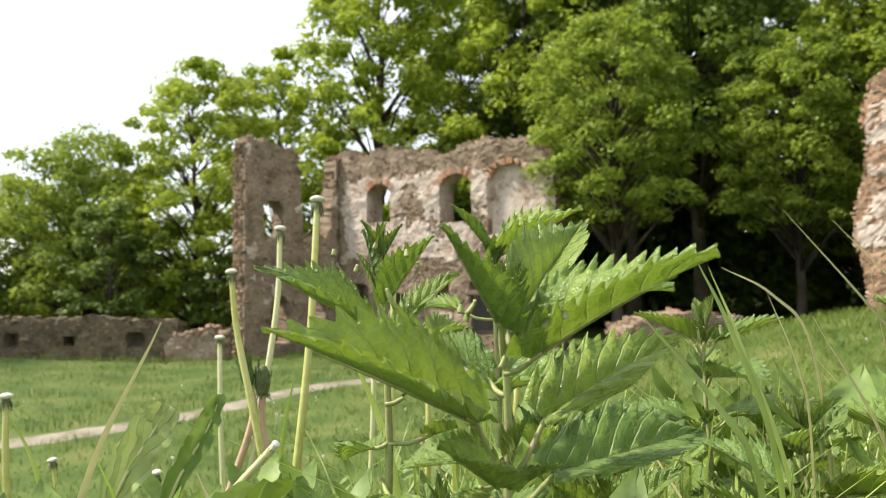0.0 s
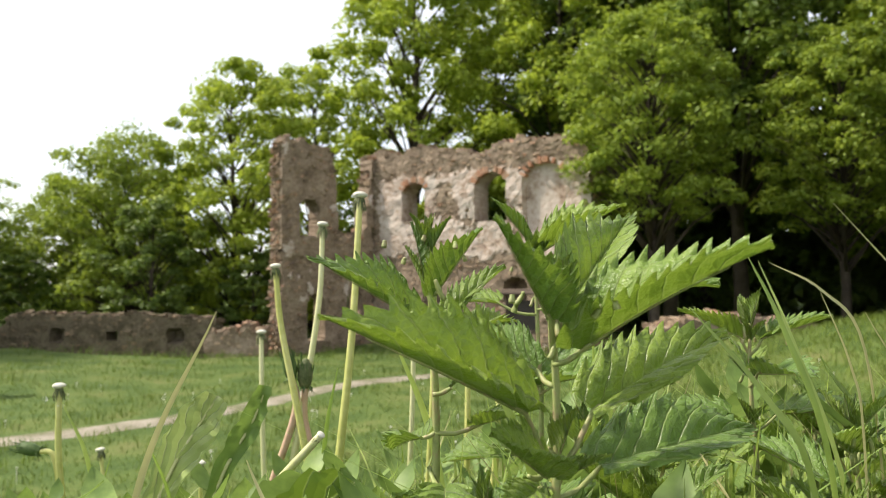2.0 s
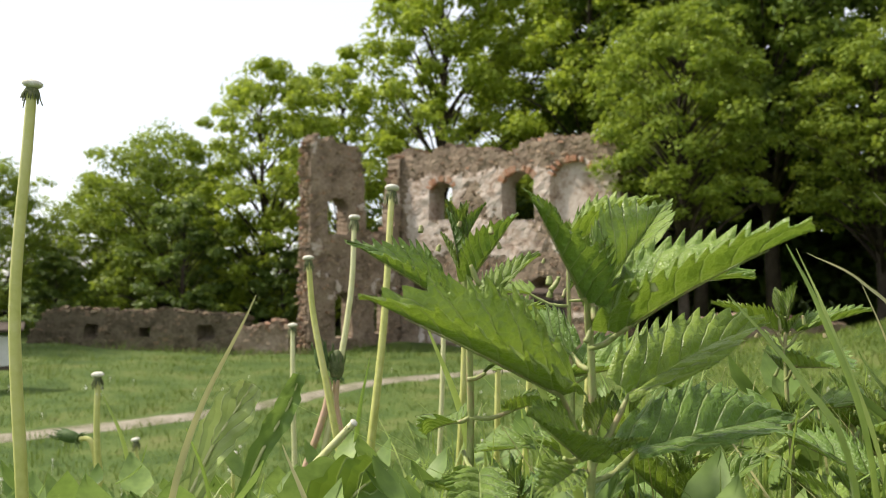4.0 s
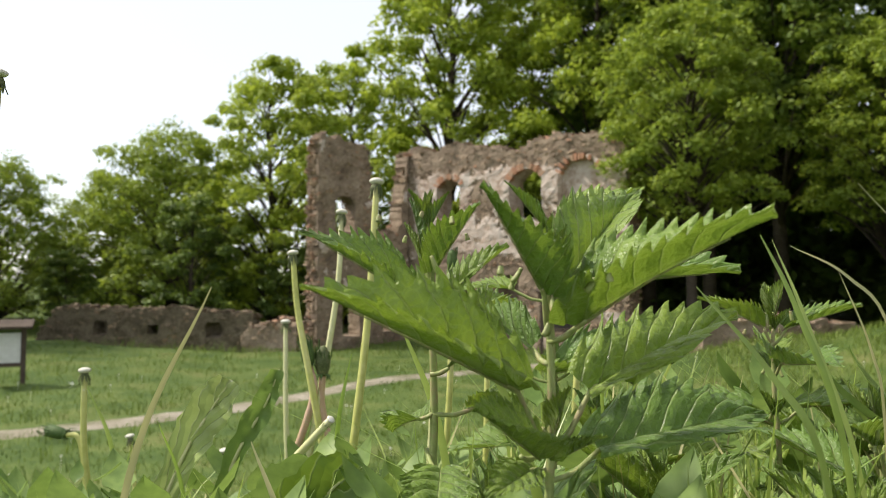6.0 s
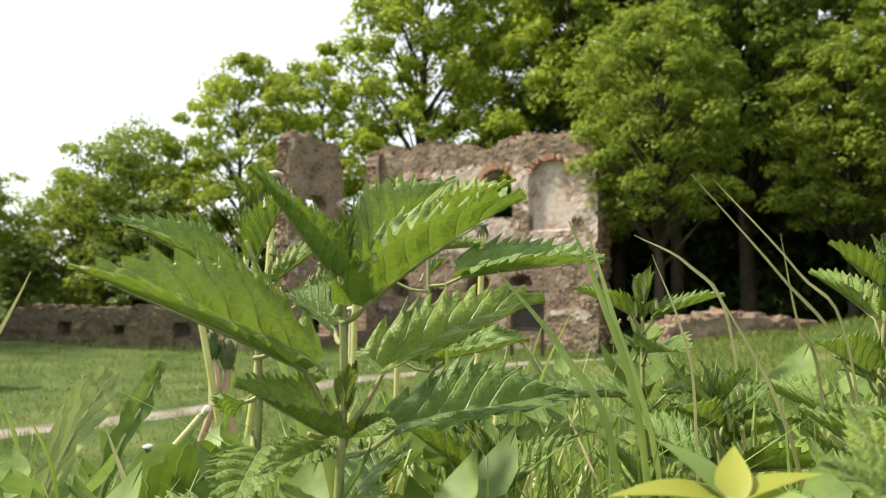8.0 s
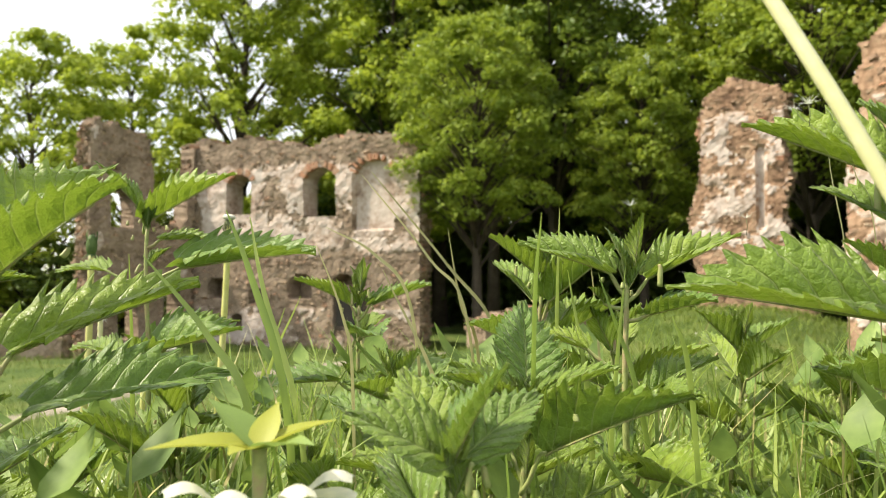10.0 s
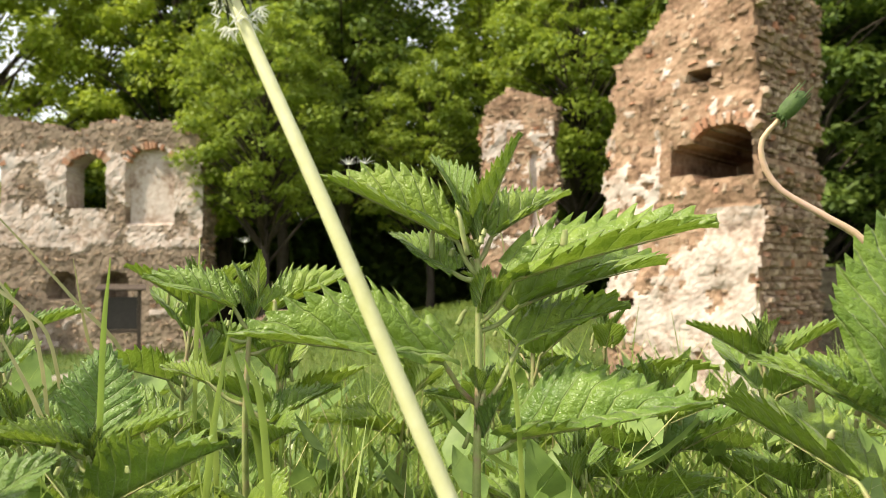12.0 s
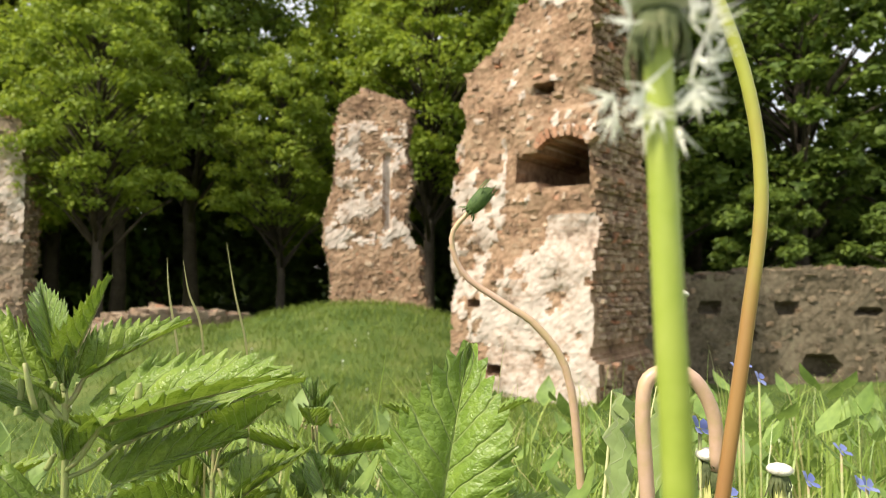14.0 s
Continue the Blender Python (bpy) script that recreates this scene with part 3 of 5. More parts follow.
wr = wavy([2.25, 2.35, 2.3, 2.45, 2.4, 2.3, 2.2, 2.3], 21, 0.1)
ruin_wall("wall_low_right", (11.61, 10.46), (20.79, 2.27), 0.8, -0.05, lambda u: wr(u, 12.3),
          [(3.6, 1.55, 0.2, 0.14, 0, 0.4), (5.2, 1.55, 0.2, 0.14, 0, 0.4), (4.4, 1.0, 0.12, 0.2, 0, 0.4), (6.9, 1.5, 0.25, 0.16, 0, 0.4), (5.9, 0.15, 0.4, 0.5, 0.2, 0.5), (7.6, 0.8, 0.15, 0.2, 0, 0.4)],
          lambda u, z: False, "long low rubble wall with dark putlog holes", single=60, seed=22, stone_mat=STONE_SHADED, core_mat=MORTAR_SHADED)


# ---------- notice boards ----------
def box_mesh(name, sx, sy, sz, mat, bev=0.006):
    bm = bmesh.new()
    bmesh.ops.create_cube(bm, size=1.0)
    bmesh.ops.scale(bm, vec=(sx, sy, sz), verts=bm.verts)
    bmesh.ops.bevel(bm, geom=bm.edges[:], offset=bev, segments=2, affect="EDGES")
    me = bpy.data.meshes.new(name)
    bm.to_mesh(me)
    bm.free()
    me.materials.append(mat)
    return me


def notice_board(x, y, z, turn, height, width, panel_mat, label):
    t = thing("notice_board", pose(x, y, z, 0, 0, turn), label, "notice board")
    for s in (-1, 1):
        part("post", box_mesh("post", 0.09, 0.09, height + 0.3, WOOD), t, m=pose(s * (width / 2 - 0.06), 0, height / 2 - 0.15))
    part("panel", box_mesh("panel", width - 0.22, 0.04, height * 0.5, panel_mat), t, m=pose(0, 0, height * 0.62))
    part("roof", box_mesh("roof", width + 0.22, 0.42, 0.05, WOOD), t, "small pitched cover board", pose(0, -0.05, height + 0.02, 18, 0, 0))
    part("rail", box_mesh("rail", width - 0.1, 0.06, 0.08, WOOD), t, m=pose(0, 0, height * 0.34))


notice_board(1.27, 20.35, 0.2, -8, 1.72, 0.98, DARK_PANEL, "dark wooden notice board with a small roof by the ruin")
notice_board(-10.15, 13.2, 0.05, 30, 1.2, 1.0, PALE_PANEL, "wooden notice board with a pale panel in the meadow")


# ---------- trees ----------
def leaf_cloud(centres, radii, count, size, seed, flat=0.55):
    """many small folded leaves round the clump centres; numpy for speed"""
    g = np.random.default_rng(seed)
    k = g.integers(0, len(centres), count)
    d = g.normal(size=(count, 3))
    d /= np.linalg.norm(d, axis=1)[:, None]
    rad = g.random(count) ** 0.45
    c = centres[k] + d * (rad * radii[k])[:, None] * np.array([1, 1, flat])
    c[:, 2] -= 0.22 * (rad * radii[k]) * np.hypot(d[:, 0], d[:, 1])
    n = d * 0.6 + g.normal(size=(count, 3)) * 0.45 + np.array([0, 0, 0.75])
    n /= np.linalg.norm(n, axis=1)[:, None]
    a = np.cross(n, g.normal(size=(count, 3)))
    a /= np.linalg.norm(a, axis=1)[:, None]
    b = np.cross(n, a)
    s = (size * (0.6 + 0.8 * g.random(count)))[:, None]
    v = np.stack([c - a * s * 0.6, c + b * s * 0.34 + n * s * 0.10, c + a * s * 0.6 - n * s * 0.12, c - b * s * 0.34 + n * s * 0.10], 1)
    return v.reshape(-1, 3)


def leaf_mesh(name, v, mat):
    n = len(v) // 4
    me = bpy.data.meshes.new(name)
    me.vertices.add(n * 4)
    me.vertices.foreach_set("co", v.astype(np.float32).ravel())
    i = np.arange(n)[:, None] * 4
    loops = np.concatenate([i, i + 1, i + 2, i, i + 2, i + 3], 1).ravel()
    me.loops.add(n * 6)
    me.loops.foreach_set("vertex_index", loops.astype(np.int32))
    me.polygons.add(n * 2)
    me.polygons.foreach_set("loop_start", (np.arange(n * 2) * 3).astype(np.int32))
    me.materials.append(mat)
    me.update(calc_edges=True)
    return me


def tree(h, crown_low, spread, leaves, size, mat, seed, label, clumps=70, slim=1.0):
    """a tree of height h at the origin, crown from crown_low up"""
    r = random.Random(seed)
    t = thing("tree", Matrix.Identity(4), label, "tree")
    lean = Vector((r.uniform(-0.05, 0.05), r.uniform(-0.05, 0.05), 1))
    trunk = [lean * (h * 0.86 * i / 8) + Vector((r.uniform(-0.1, 0.1), r.uniform(-0.1, 0.1), 0)) * (i > 0) for i in range(9)]
    trunk[0].z = -0.4
    r0 = 0.016 * h + 0.05
    wood = [tube(trunk, [r0 * (1.25 if i == 0 else 1 - i / 9.2) for i in range(9)], 9)]
    cs, rs = [], []
    for k in range(clumps):
        f = (k + 0.5) / clumps
        z = crown_low + (h - crown_low) * f
        w = spread * math.sqrt(max(0.06, 1 - ((f - 0.42) / 0.6) ** 2)) * slim
        a = k * 2.4 + r.uniform(-0.5, 0.5)
        q = w * math.sqrt(r.uniform(0.1, 1.0)) * r.uniform(0.7, 1.06)
        c = Vector((math.cos(a) * q, math.sin(a) * q, z + r.uniform(-0.5, 0.5))) + lean * 0
        cs.append(tuple(c))
        rs.append(spread * r.uniform(0.10, 0.23))
        if k % 2 == 0 or q > 0.85 * w:
            z0 = max(crown_low * 0.6, z - q * r.uniform(0.5, 0.9) - 0.5)
            s = trunk[min(8, max(0, int(z0 / (h * 0.86) * 8)))].copy()
            s.z = min(z0, h * 0.84)
            m = (s + c) / 2 + Vector((0, 0, 0.15 * q))
            rr = r0 * 0.32 * (1 - 0.7 * f)
            wood.append(tube([s, m, c], [rr, rr * 0.6, rr * 0.2], 5))
    part("trunk", mesh_of("trunk", *merge(wood), [BARK], True), t, "dark trunk with spreading limbs")
    v = leaf_cloud(np.array(cs), np.array(rs), leaves, size, seed)
    tagged(part("crown", leaf_mesh("crown", v, mat), t, "dense leaves in loose clumps"), kind="stuff")
    return t


KINDS = [
    tree(10.5, 0.9, 5.2, 22000, 0.20, TREE_MID, 31, "broad round deciduous tree with mid-green leaves", 210),
    tree(12.5, 0.8, 4.2, 21000, 0.20, TREE_LIGHT, 32, "tall bright yellow-green young deciduous tree", 200),
    tree(19.0, 3.5, 5.0, 29000, 0.23, TREE_LIGHT, 33, "tall airy light-green deciduous tree with visible limbs", 190),
    tree(18.0, 7.4, 5.0, 25000, 0.22, TREE_MID, 34, "large dense deciduous tree at the wood's edge", 220),
    tree(19.0, 5.6, 4.8, 20000, 0.25, TREE_DARK, 35, "large deciduous tree deep in the wood, leaves toned dark as in shade", 180),
    tree(7.5, 0.3, 3.0, 10000, 0.20, TREE_DARK, 36, "leafy undergrowth tree below the wood, leaves toned dark as in shade", 90),
    tree(18.0, 7.0, 5.2, 25000, 0.22, TREE_DEEP, 37, "large deep-green deciduous tree at the wood's edge", 220),
]
# kind, x, y, scale, turn
PLANTING = [
    (0, -15.3, 31.0, 0.88, 0), (0, -22.8, 29.5, 0.80, 80), (0, -19.5, 33.0, 0.78, 200), (0, -17.5, 36.0, 0.85, 140), (0, -27.0, 26.0, 0.85, 20), (5, -12.5, 26.6, 0.75, 0), (5, -18.5, 28.0, 0.65, 60),
    (1, -10.2, 30.0, 0.92, 0), (1, -8.7, 36.0, 1.08, 120), (5, -9.0, 28.0, 0.75, 200), (5, -25.0, 28.5, 0.7, 10), (0, -31.0, 20.0, 0.85, 50),
    (2, -3.0, 33.1, 0.97, 0), (2, 1.2, 37.0, 0.9, 100), (5, -4.5, 30.0, 1.0, 30), (5, -0.5, 29.5, 1.1, 90), (2, 3.6, 31.0, 0.92, 250), (3, 7.6, 28.5, 0.9, 0),
    # the two kind 0 trees in this row are unseen, added to shade wall_low_left
    (3, 5.3, 21.7, 0.64, 40), (0, -21.5, 20.0, 1.1, 10), (0, -27.0, 16.5, 1.2, 70), (4, 6.0, 31.5, 1.0, 10), (6, 10.0, 27.0, 0.95, 200), (3, 11.3, 22.4, 0.60, 300), (4, 10.5, 33.0, 1.05, 60), 
    (2, 16.2, 26.1, 0.95, 120), (3, 16.0, 20.0, 0.85, 200), (3, 19.5, 21.0, 0.9, 80), (5, 18.0, 25.0, 1.2, 300),
    (4, 19.7, 14.6, 0.95, 0), (5, 20.5, 18.0, 1.1, 100), (4, 20.8, 9.2, 0.85, 170), (4, 17.4, 11.8, 0.72, 30), (5, 17.8, 8.6, 0.8, 30), (5, 19.6, 5.6, 0.85, 130), (5, 16.4, 12.0, 0.7, 75), (5, 22.0, 9.5, 1.1, 220), (5, 21.0, 13.5, 1.1, 20), (5, 23.5, 2.0, 1.0, 60), (4, 23.8, 14.4, 1.0, 220), (4, 24.3, 4.0, 0.85, 90),
    (5, 21.3, 3.2, 0.75, 200), (4, 27.7, 8.0, 1.0, 300), (4, 23.0, 21.0, 1.0, 33), (4, 7.5, 38.5, 1.05, 111), (4, 13.5, 37.0, 1.0, 222), (4, 20.5, 30.5, 1.05, 12),
    (4, 27.5, 25.0, 1.05, 77), (4, 30.0, 16.0, 1.05, 99), (5, 25.0, -1.0, 0.9, 0), (3, 28.0, -3.0, 0.9, 10),
]
used = set()
for kind, x, y, s, turn in PLANTING:
    m = Matrix.LocRotScale((x, y, float(ground_z(x, y)) - 0.1), Euler((0, 0, radians(turn))), (s, s, s * rng.uniform(0.95, 1.05)))
    if kind in used:
        copy_thing(KINDS[kind], m)
    else:
        used.add(kind)
        KINDS[kind].matrix_basis = m


def far_woods():
    """the closed belt of wood round the yard, far behind the single trees"""
    g = random.Random(5)
    cs, rs = [], []
    for k in range(420):
        a = radians(g.uniform(-75, 62))
        d = g.uniform(44, 58)
        if -62 < math.degrees(a) < -12 and g.random() < 0.7:
            continue
        top = 14 if math.degrees(a) > 4 else 5
        cs.append((d * math.sin(a), d * math.cos(a), g.uniform(0.5, top)))
        rs.append(g.uniform(1.6, 3.0))
    for k in range(620):
        a = radians(g.uniform(-2, 84))
        d = g.uniform(33, 43)
        cs.append((d * math.sin(a), d * math.cos(a), 1.0 + g.uniform(0.2, 6.5)))
        rs.append(g.uniform(1.2, 2.2))
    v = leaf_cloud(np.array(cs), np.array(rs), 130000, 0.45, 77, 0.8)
    tagged(new("far_woods", leaf_mesh("far_woods", v, TREE_DARK)), "closed belt of distant wood, leaves toned dark as in shade", "wood", kind="stuff")


far_woods()


# ---------- meadow grass ----------
def blades(name, xy, height, width, mat, seed, label, lean=0.5, segs=2, tall=None):
    g = np.random.default_rng(seed)
    n = len(xy)
    z = ground_z(xy[:, 0], xy[:, 1])
    base = np.c_[xy, z - 0.01]
    a = g.random(n) * 2 * math.pi
    h = height * (0.45 + 0.9 * g.random(n)) * (1.0 if tall is None else tall(xy))
    side = np.c_[np.cos(a), np.sin(a), np.zeros(n)]
    bend = np.c_[-np.sin(a), np.cos(a), np.zeros(n)] * (lean * g.normal(size=n) * h)[:, None]
    w = width * (0.6 + 0.8 * g.random(n))
    rows = []
    for i in range(segs + 1):
        t = i / segs
        c = base + np.c_[np.zeros((n, 2)), h * t * (1 - 0.15 * t)] + bend * t * t
        ww = (w * (1 - t ** 1.6) * 0.5 + 0.00005)[:, None]
        rows += [c - side * ww, c + side * ww]
    v = np.stack(rows, 1).reshape(-1, 3)
    k = 2 * (segs + 1)
    i0 = np.arange(n)[:, None, None] * k
    quad = np.array([[2 * s, 2 * s + 1, 2 * s + 3, 2 * s + 2] for s in range(segs)])[None]
    f = (i0 + quad).reshape(-1, 4)
    me = bpy.data.meshes.new(name)
    me.vertices.add(len(v))
    me.vertices.foreach_set("co", v.astype(np.float32).ravel())
    me.loops.add(f.size)
    me.loops.foreach_set("vertex_index", f.astype(np.int32).ravel())
    me.polygons.add(len(f))
    me.polygons.foreach_set("loop_start", (np.arange(len(f)) * 4).astype(np.int32))
    me.materials.append(mat)
    me.update(calc_edges=True)
    return tagged(new(name, me), label, "grass", kind="stuff")


def sector(n, r0, r1, a0, a1, seed, power=1.0):
    g = np.random.default_rng(seed)
    r = r0 + (r1 - r0) * g.random(n) ** power
    a = np.radians(a0 + (a1 - a0) * g.random(n))
    return np.c_[0.12 + r * np.sin(a), r * np.cos(a)]


def off_path(xy):
    line = np.array([(-15, 6.4), (-9.5, 8.3), (-6.0, 10.0), (-3.9, 13.2), (-1.8, 16.2), (0.6, 18.2), (4.0, 18.9)])
    keep = np.ones(len(xy), bool)
    for p, q in zip(line[:-1], line[1:]):
        d = q - p
        t = np.clip(((xy - p) @ d) / (d @ d), 0, 1)
        keep &= np.linalg.norm(xy - p - t[:, None] * d, axis=1) > 0.33
    return xy[keep]


def clumps(xy):
    """grass in uneven tufts, taller along the walls"""
    x, y = xy[:, 0], xy[:, 1]
    c = np.sin(x * 2.1 + 1.7 * np.sin(y * 1.3)) * np.sin(y * 1.9 + 1.4 * np.sin(x * 1.1)) + 0.6 * np.sin(x * 5.3 + y * 3.1) * np.sin(y * 4.7 - x * 2.3)
    return (0.55 + 0.75 * np.clip(c + 0.3, 0, 1.4)) * (1 + 0.8 * smoothstep(19, 22, y))


blades("meadow_grass", off_path(sector(70000, 4.0, 24.0, -52, 78, 41, 0.8)), 0.13, 0.016, MEADOW, 42, "short uneven meadow grass", 0.6, 2, clumps)
blades("mound_grass", sector(16000, 9.5, 20.0, 14, 52, 45, 1.0), 0.17, 0.02, LUSH, 46, "longer grass on the mound", 0.6)
blades("bank_grass", sector(16000, 0.9, 5.0, -50, 75, 43, 0.7), 0.12, 0.010, MEADOW, 44, "grass on the bank below the camera", 0.6)


# ---------- nettles ----------
def nettle_leaf(k, fold_angle):
    """one coarsely toothed leaf blade, 1 long from its base to its tip; x runs along it, z is up; its halves are folded up by fold_angle"""
    r = random.Random(500 + k)
    teeth = 11 + k % 3
    size = [r.uniform(0.75, 1.2) for _ in range(teeth + 1)]
    arch, wid = r.uniform(0.0, 0.14), r.uniform(0.25, 0.30)
    ca, sa_ = math.cos(radians(fold_angle)), math.sin(radians(fold_angle))
    cols = [-1.0, -0.9, -0.72, -0.54, -0.36, -0.18, 0.0, 0.18, 0.36, 0.54, 0.72, 0.9, 1.0]
    verts, faces, uvs = [], [], []
    steps = [(0.0, 0.0), (0.3, 0.36), (0.62, 0.86), (0.80, 1.0), (0.90, 0.40)]
    rows = [(t + p, s * size[t]) for t in range(teeth) for p, s in steps] + [(teeth, 0.0)]
    for g, saw in rows:
        u = g / teeth
        w = wid * math.sin(math.pi * min(1.0, 0.035 + 0.965 * u) ** 0.60) ** 0.9 if u < 0.999 else 0.0
        for c in cols:
            a = abs(c)
            edge = a > 0.95
            out = 0.078 * saw * (1 - 0.55 * u) * min(1.0, u * 9) if edge else 0.0
            y = (w * a * (0.93 if a > 0.85 else 1.0) + out * 0.66) if w else 0.0
            x = u + out * 0.95 + 0.10 * a * (1 - u) ** 2 - 0.16 * a * max(0.0, 0.13 - u) / 0.13
            vein = abs((u * 7.0 - 1.7 * a + 20.0) % 1.0 - 0.5) * 2
            quilt = 0.027 * (0.4 - vein ** 1.7) * min(1.0, a * 2.5) * (1 - 0.5 * u) + 0.004 * math.sin(23 * u + 9 * c + k) * a
            curl = 0.20 * math.sin(math.pi * a * 0.9) * w
            wave = 0.030 * math.sin(6 * u + k + 2.5 * c) * a + 0.045 * saw * (a > 0.85) * (1 - u)
            verts.append((x, math.copysign(y * ca - curl * sa_, c) if a else 0.0, y * sa_ + curl * ca - arch * u * u + quilt * (w > 0) + wave * (w > 0)))
            uvs.append((u, 0.5 + 0.5 * c))
    m = len(cols)
    for i in range(len(rows) - 1):
        for c in range(m - 1):
            a = i * m + c
            faces.append((a, a + m, a + m + 1, a + 1))
    rib = [(q / 8 * 0.8, 0, -arch * (q / 8 * 0.8) ** 2 - 0.006) for q in range(9)]
    tv, tf = tube(rib, [0.009 - 0.0008 * q for q in range(9)], 5, False)
    o = len(verts)
    fm = [0] * len(faces) + [1] * len(tf)
    verts += tv
    faces += [tuple(q + o for q in f) for f in tf]
    uvs += [(0.5, 0.5)] * len(tv)
    me = mesh_of("leaf", verts, faces, [NETTLE_M, STEM_M], True, fm)
    lay = me.uv_layers.new(name="UVMap")
    for lp in me.loops:
        lay.data[lp.index].uv = uvs[lp.vertex_index]
    return me


LEAVES = [nettle_leaf(k, f) for k, f in enumerate((30, 40, 26, 44, 34, 37))]
FLAT_LEAVES = [nettle_leaf(20 + k, f) for k, f in enumerate((12, 20, 6, 16))]


def stinging_hairs(pts, seed, n, rad):
    r = random.Random(seed)
    v, f = [], []
    for k in range(n):
        g = r.uniform(0.15, 0.98) * (len(pts) - 1)
        i = min(int(g), len(pts) - 2)
        p = pts[i].lerp(pts[i + 1], g - i)
        a = r.uniform(0, 6.28)
        d = Vector((math.cos(a), math.sin(a), 0.2)).normalized()
        s = d.cross(Vector((0, 0, 1))).normalized() * 0.00012
        b = p + d * rad
        e = p + d * (rad + r.uniform(0.001, 0.002))
        o = len(v)
        v += [tuple(b - s), tuple(b + s), tuple(e)]
        f.append((o, o + 1, o + 2))
    return v, f


def heading(az, rise):
    a, e = radians(az), radians(rise)
    return Vector((math.cos(a) * math.cos(e), math.sin(a) * math.cos(e), math.sin(e)))


def nettle(x, y, top, az=0, s=1.0, nodes=5, lean=(0.0, 0.0), label="", leaves=None, seed=0, open_up=0.0):
    """A nettle with opposite pairs of stalked leaves; top: height of its tip. leaves: its own list in place of the usual pairs, each the drop of its
    node below the tip, the stalk's azimuth, rise and length, the blade's azimuth, rise and length, its relative width and its roll."""
    r = random.Random(900 + seed)
    g = float(ground_z(x, y))
    t = thing("nettle", pose(x, y, g), label or "green stinging nettle with serrated hairy leaves in the meadow", "nettle", "nettles in the meadow")
    h = top - g
    line = [Vector((lean[0] * (q - 1), lean[1] * (q - 1), h * q + (-0.02 if q == 0 else 0))) + Vector((0.0012 * math.sin(q * 9 + seed), 0.0012 * math.cos(q * 7 + seed), 0)) for q in (0, 0.2, 0.4, 0.6, 0.75, 0.88, 0.97)]
    pts = spline(line, 18)
    st = tube(pts, [0.0018 * s * (1 - 0.5 * i / 18) for i in range(19)], 7)
    part("stem", mesh_of("stem", *merge([st, stinging_hairs(pts, seed, 90, 0.0014 * s)]), [STEM_M], True), t, "green ribbed stem with fine hairs")

    def at(z):
        q = min(max(z / h, 0.0), 0.97)
        i = min(int(q / 0.97 * 18), 17)
        c = pts[i].lerp(pts[i + 1], q / 0.97 * 18 - i)
        return Vector((c.x, c.y, z))

    drops = [0.002, 0.007, 0.016, 0.034, 0.058, 0.086, 0.115]
    lens = [0.016, 0.023, 0.038, 0.050, 0.055, 0.054, 0.05]
    rises = [76, 60, 31, 22, 12, 6, -2]
    listed = list(leaves) if leaves else []
    low = max([q[0] for q in listed], default=-1.0)
    for k in range(7 if listed else nodes):
        if drops[k] * s < low + 0.02:
            continue
        for q in (0, 180):
            a, rise = az + 90 * (k % 2) + q + r.uniform(-14, 14), rises[k] + open_up + r.uniform(-9, 9)
            ln = lens[k] * s * r.uniform(0.9, 1.1)
            listed.append((drops[k] * s, a, min(80, rise + 32), 0.28 * ln, a + r.uniform(-8, 8), rise, ln, 0.75 if k < 2 else r.uniform(0.9, 1.15), r.uniform(-16, 16)))
    for k in range(6):
        a = az + 60 * k + r.uniform(-20, 20)
        listed.append((0.004 + 0.0012 * k, a, 70, 0.0015, a, 80 - 5 * k + r.uniform(-6, 6), (0.008 + 0.0016 * k) * s, 0.62, 0))
    for drop, a, pr, pl, a2, rise, ln, wd, roll in list(listed):
        if ln > 0.042 and drop < 0.08:
            side = a + r.choice((-1, 1)) * r.uniform(30, 70)
            listed.append((drop - 0.002, side, 62, 0.004, side, 48 + r.uniform(-14, 14), ln * r.uniform(0.22, 0.36), 0.8, 0))
    for n, (drop, a, pr, pl, a2, rise, ln, wd, roll) in enumerate(listed):
        if h - drop < 0.01:
            continue
        p0 = at(h - drop)
        p1 = p0 + heading(a, pr) * pl
        d = heading(a2, rise)
        up = (Vector((0, 0, 1)) - d * d.z).normalized()
        m = Matrix.Translation(p1) @ Matrix((d, up.cross(d), up)).transposed().to_4x4() @ Matrix.Rotation(radians(roll), 4, "X") @ Matrix.Diagonal((ln, ln * wd, ln, 1))
        flat = (wd > 1.25 and rise < 60) or (rise < 9 and wd > 0.9)
        leaf = part("leaf", FLAT_LEAVES[(n + seed) % 4] if flat else LEAVES[(n * 5 + seed) % 6], t, m=m)
        bend = p0.lerp(p1, 0.5) + Vector((0, 0, -0.10 * pl))
        part("petiole", mesh_of("petiole", *tube(spline([p0, bend, p1, p1 + d * ln * 0.06], 6), [0.00085 * s] * 4 + [0.00065 * s] * 3, 6), [STEM_M], True), leaf, m=m.inverted())
    return t


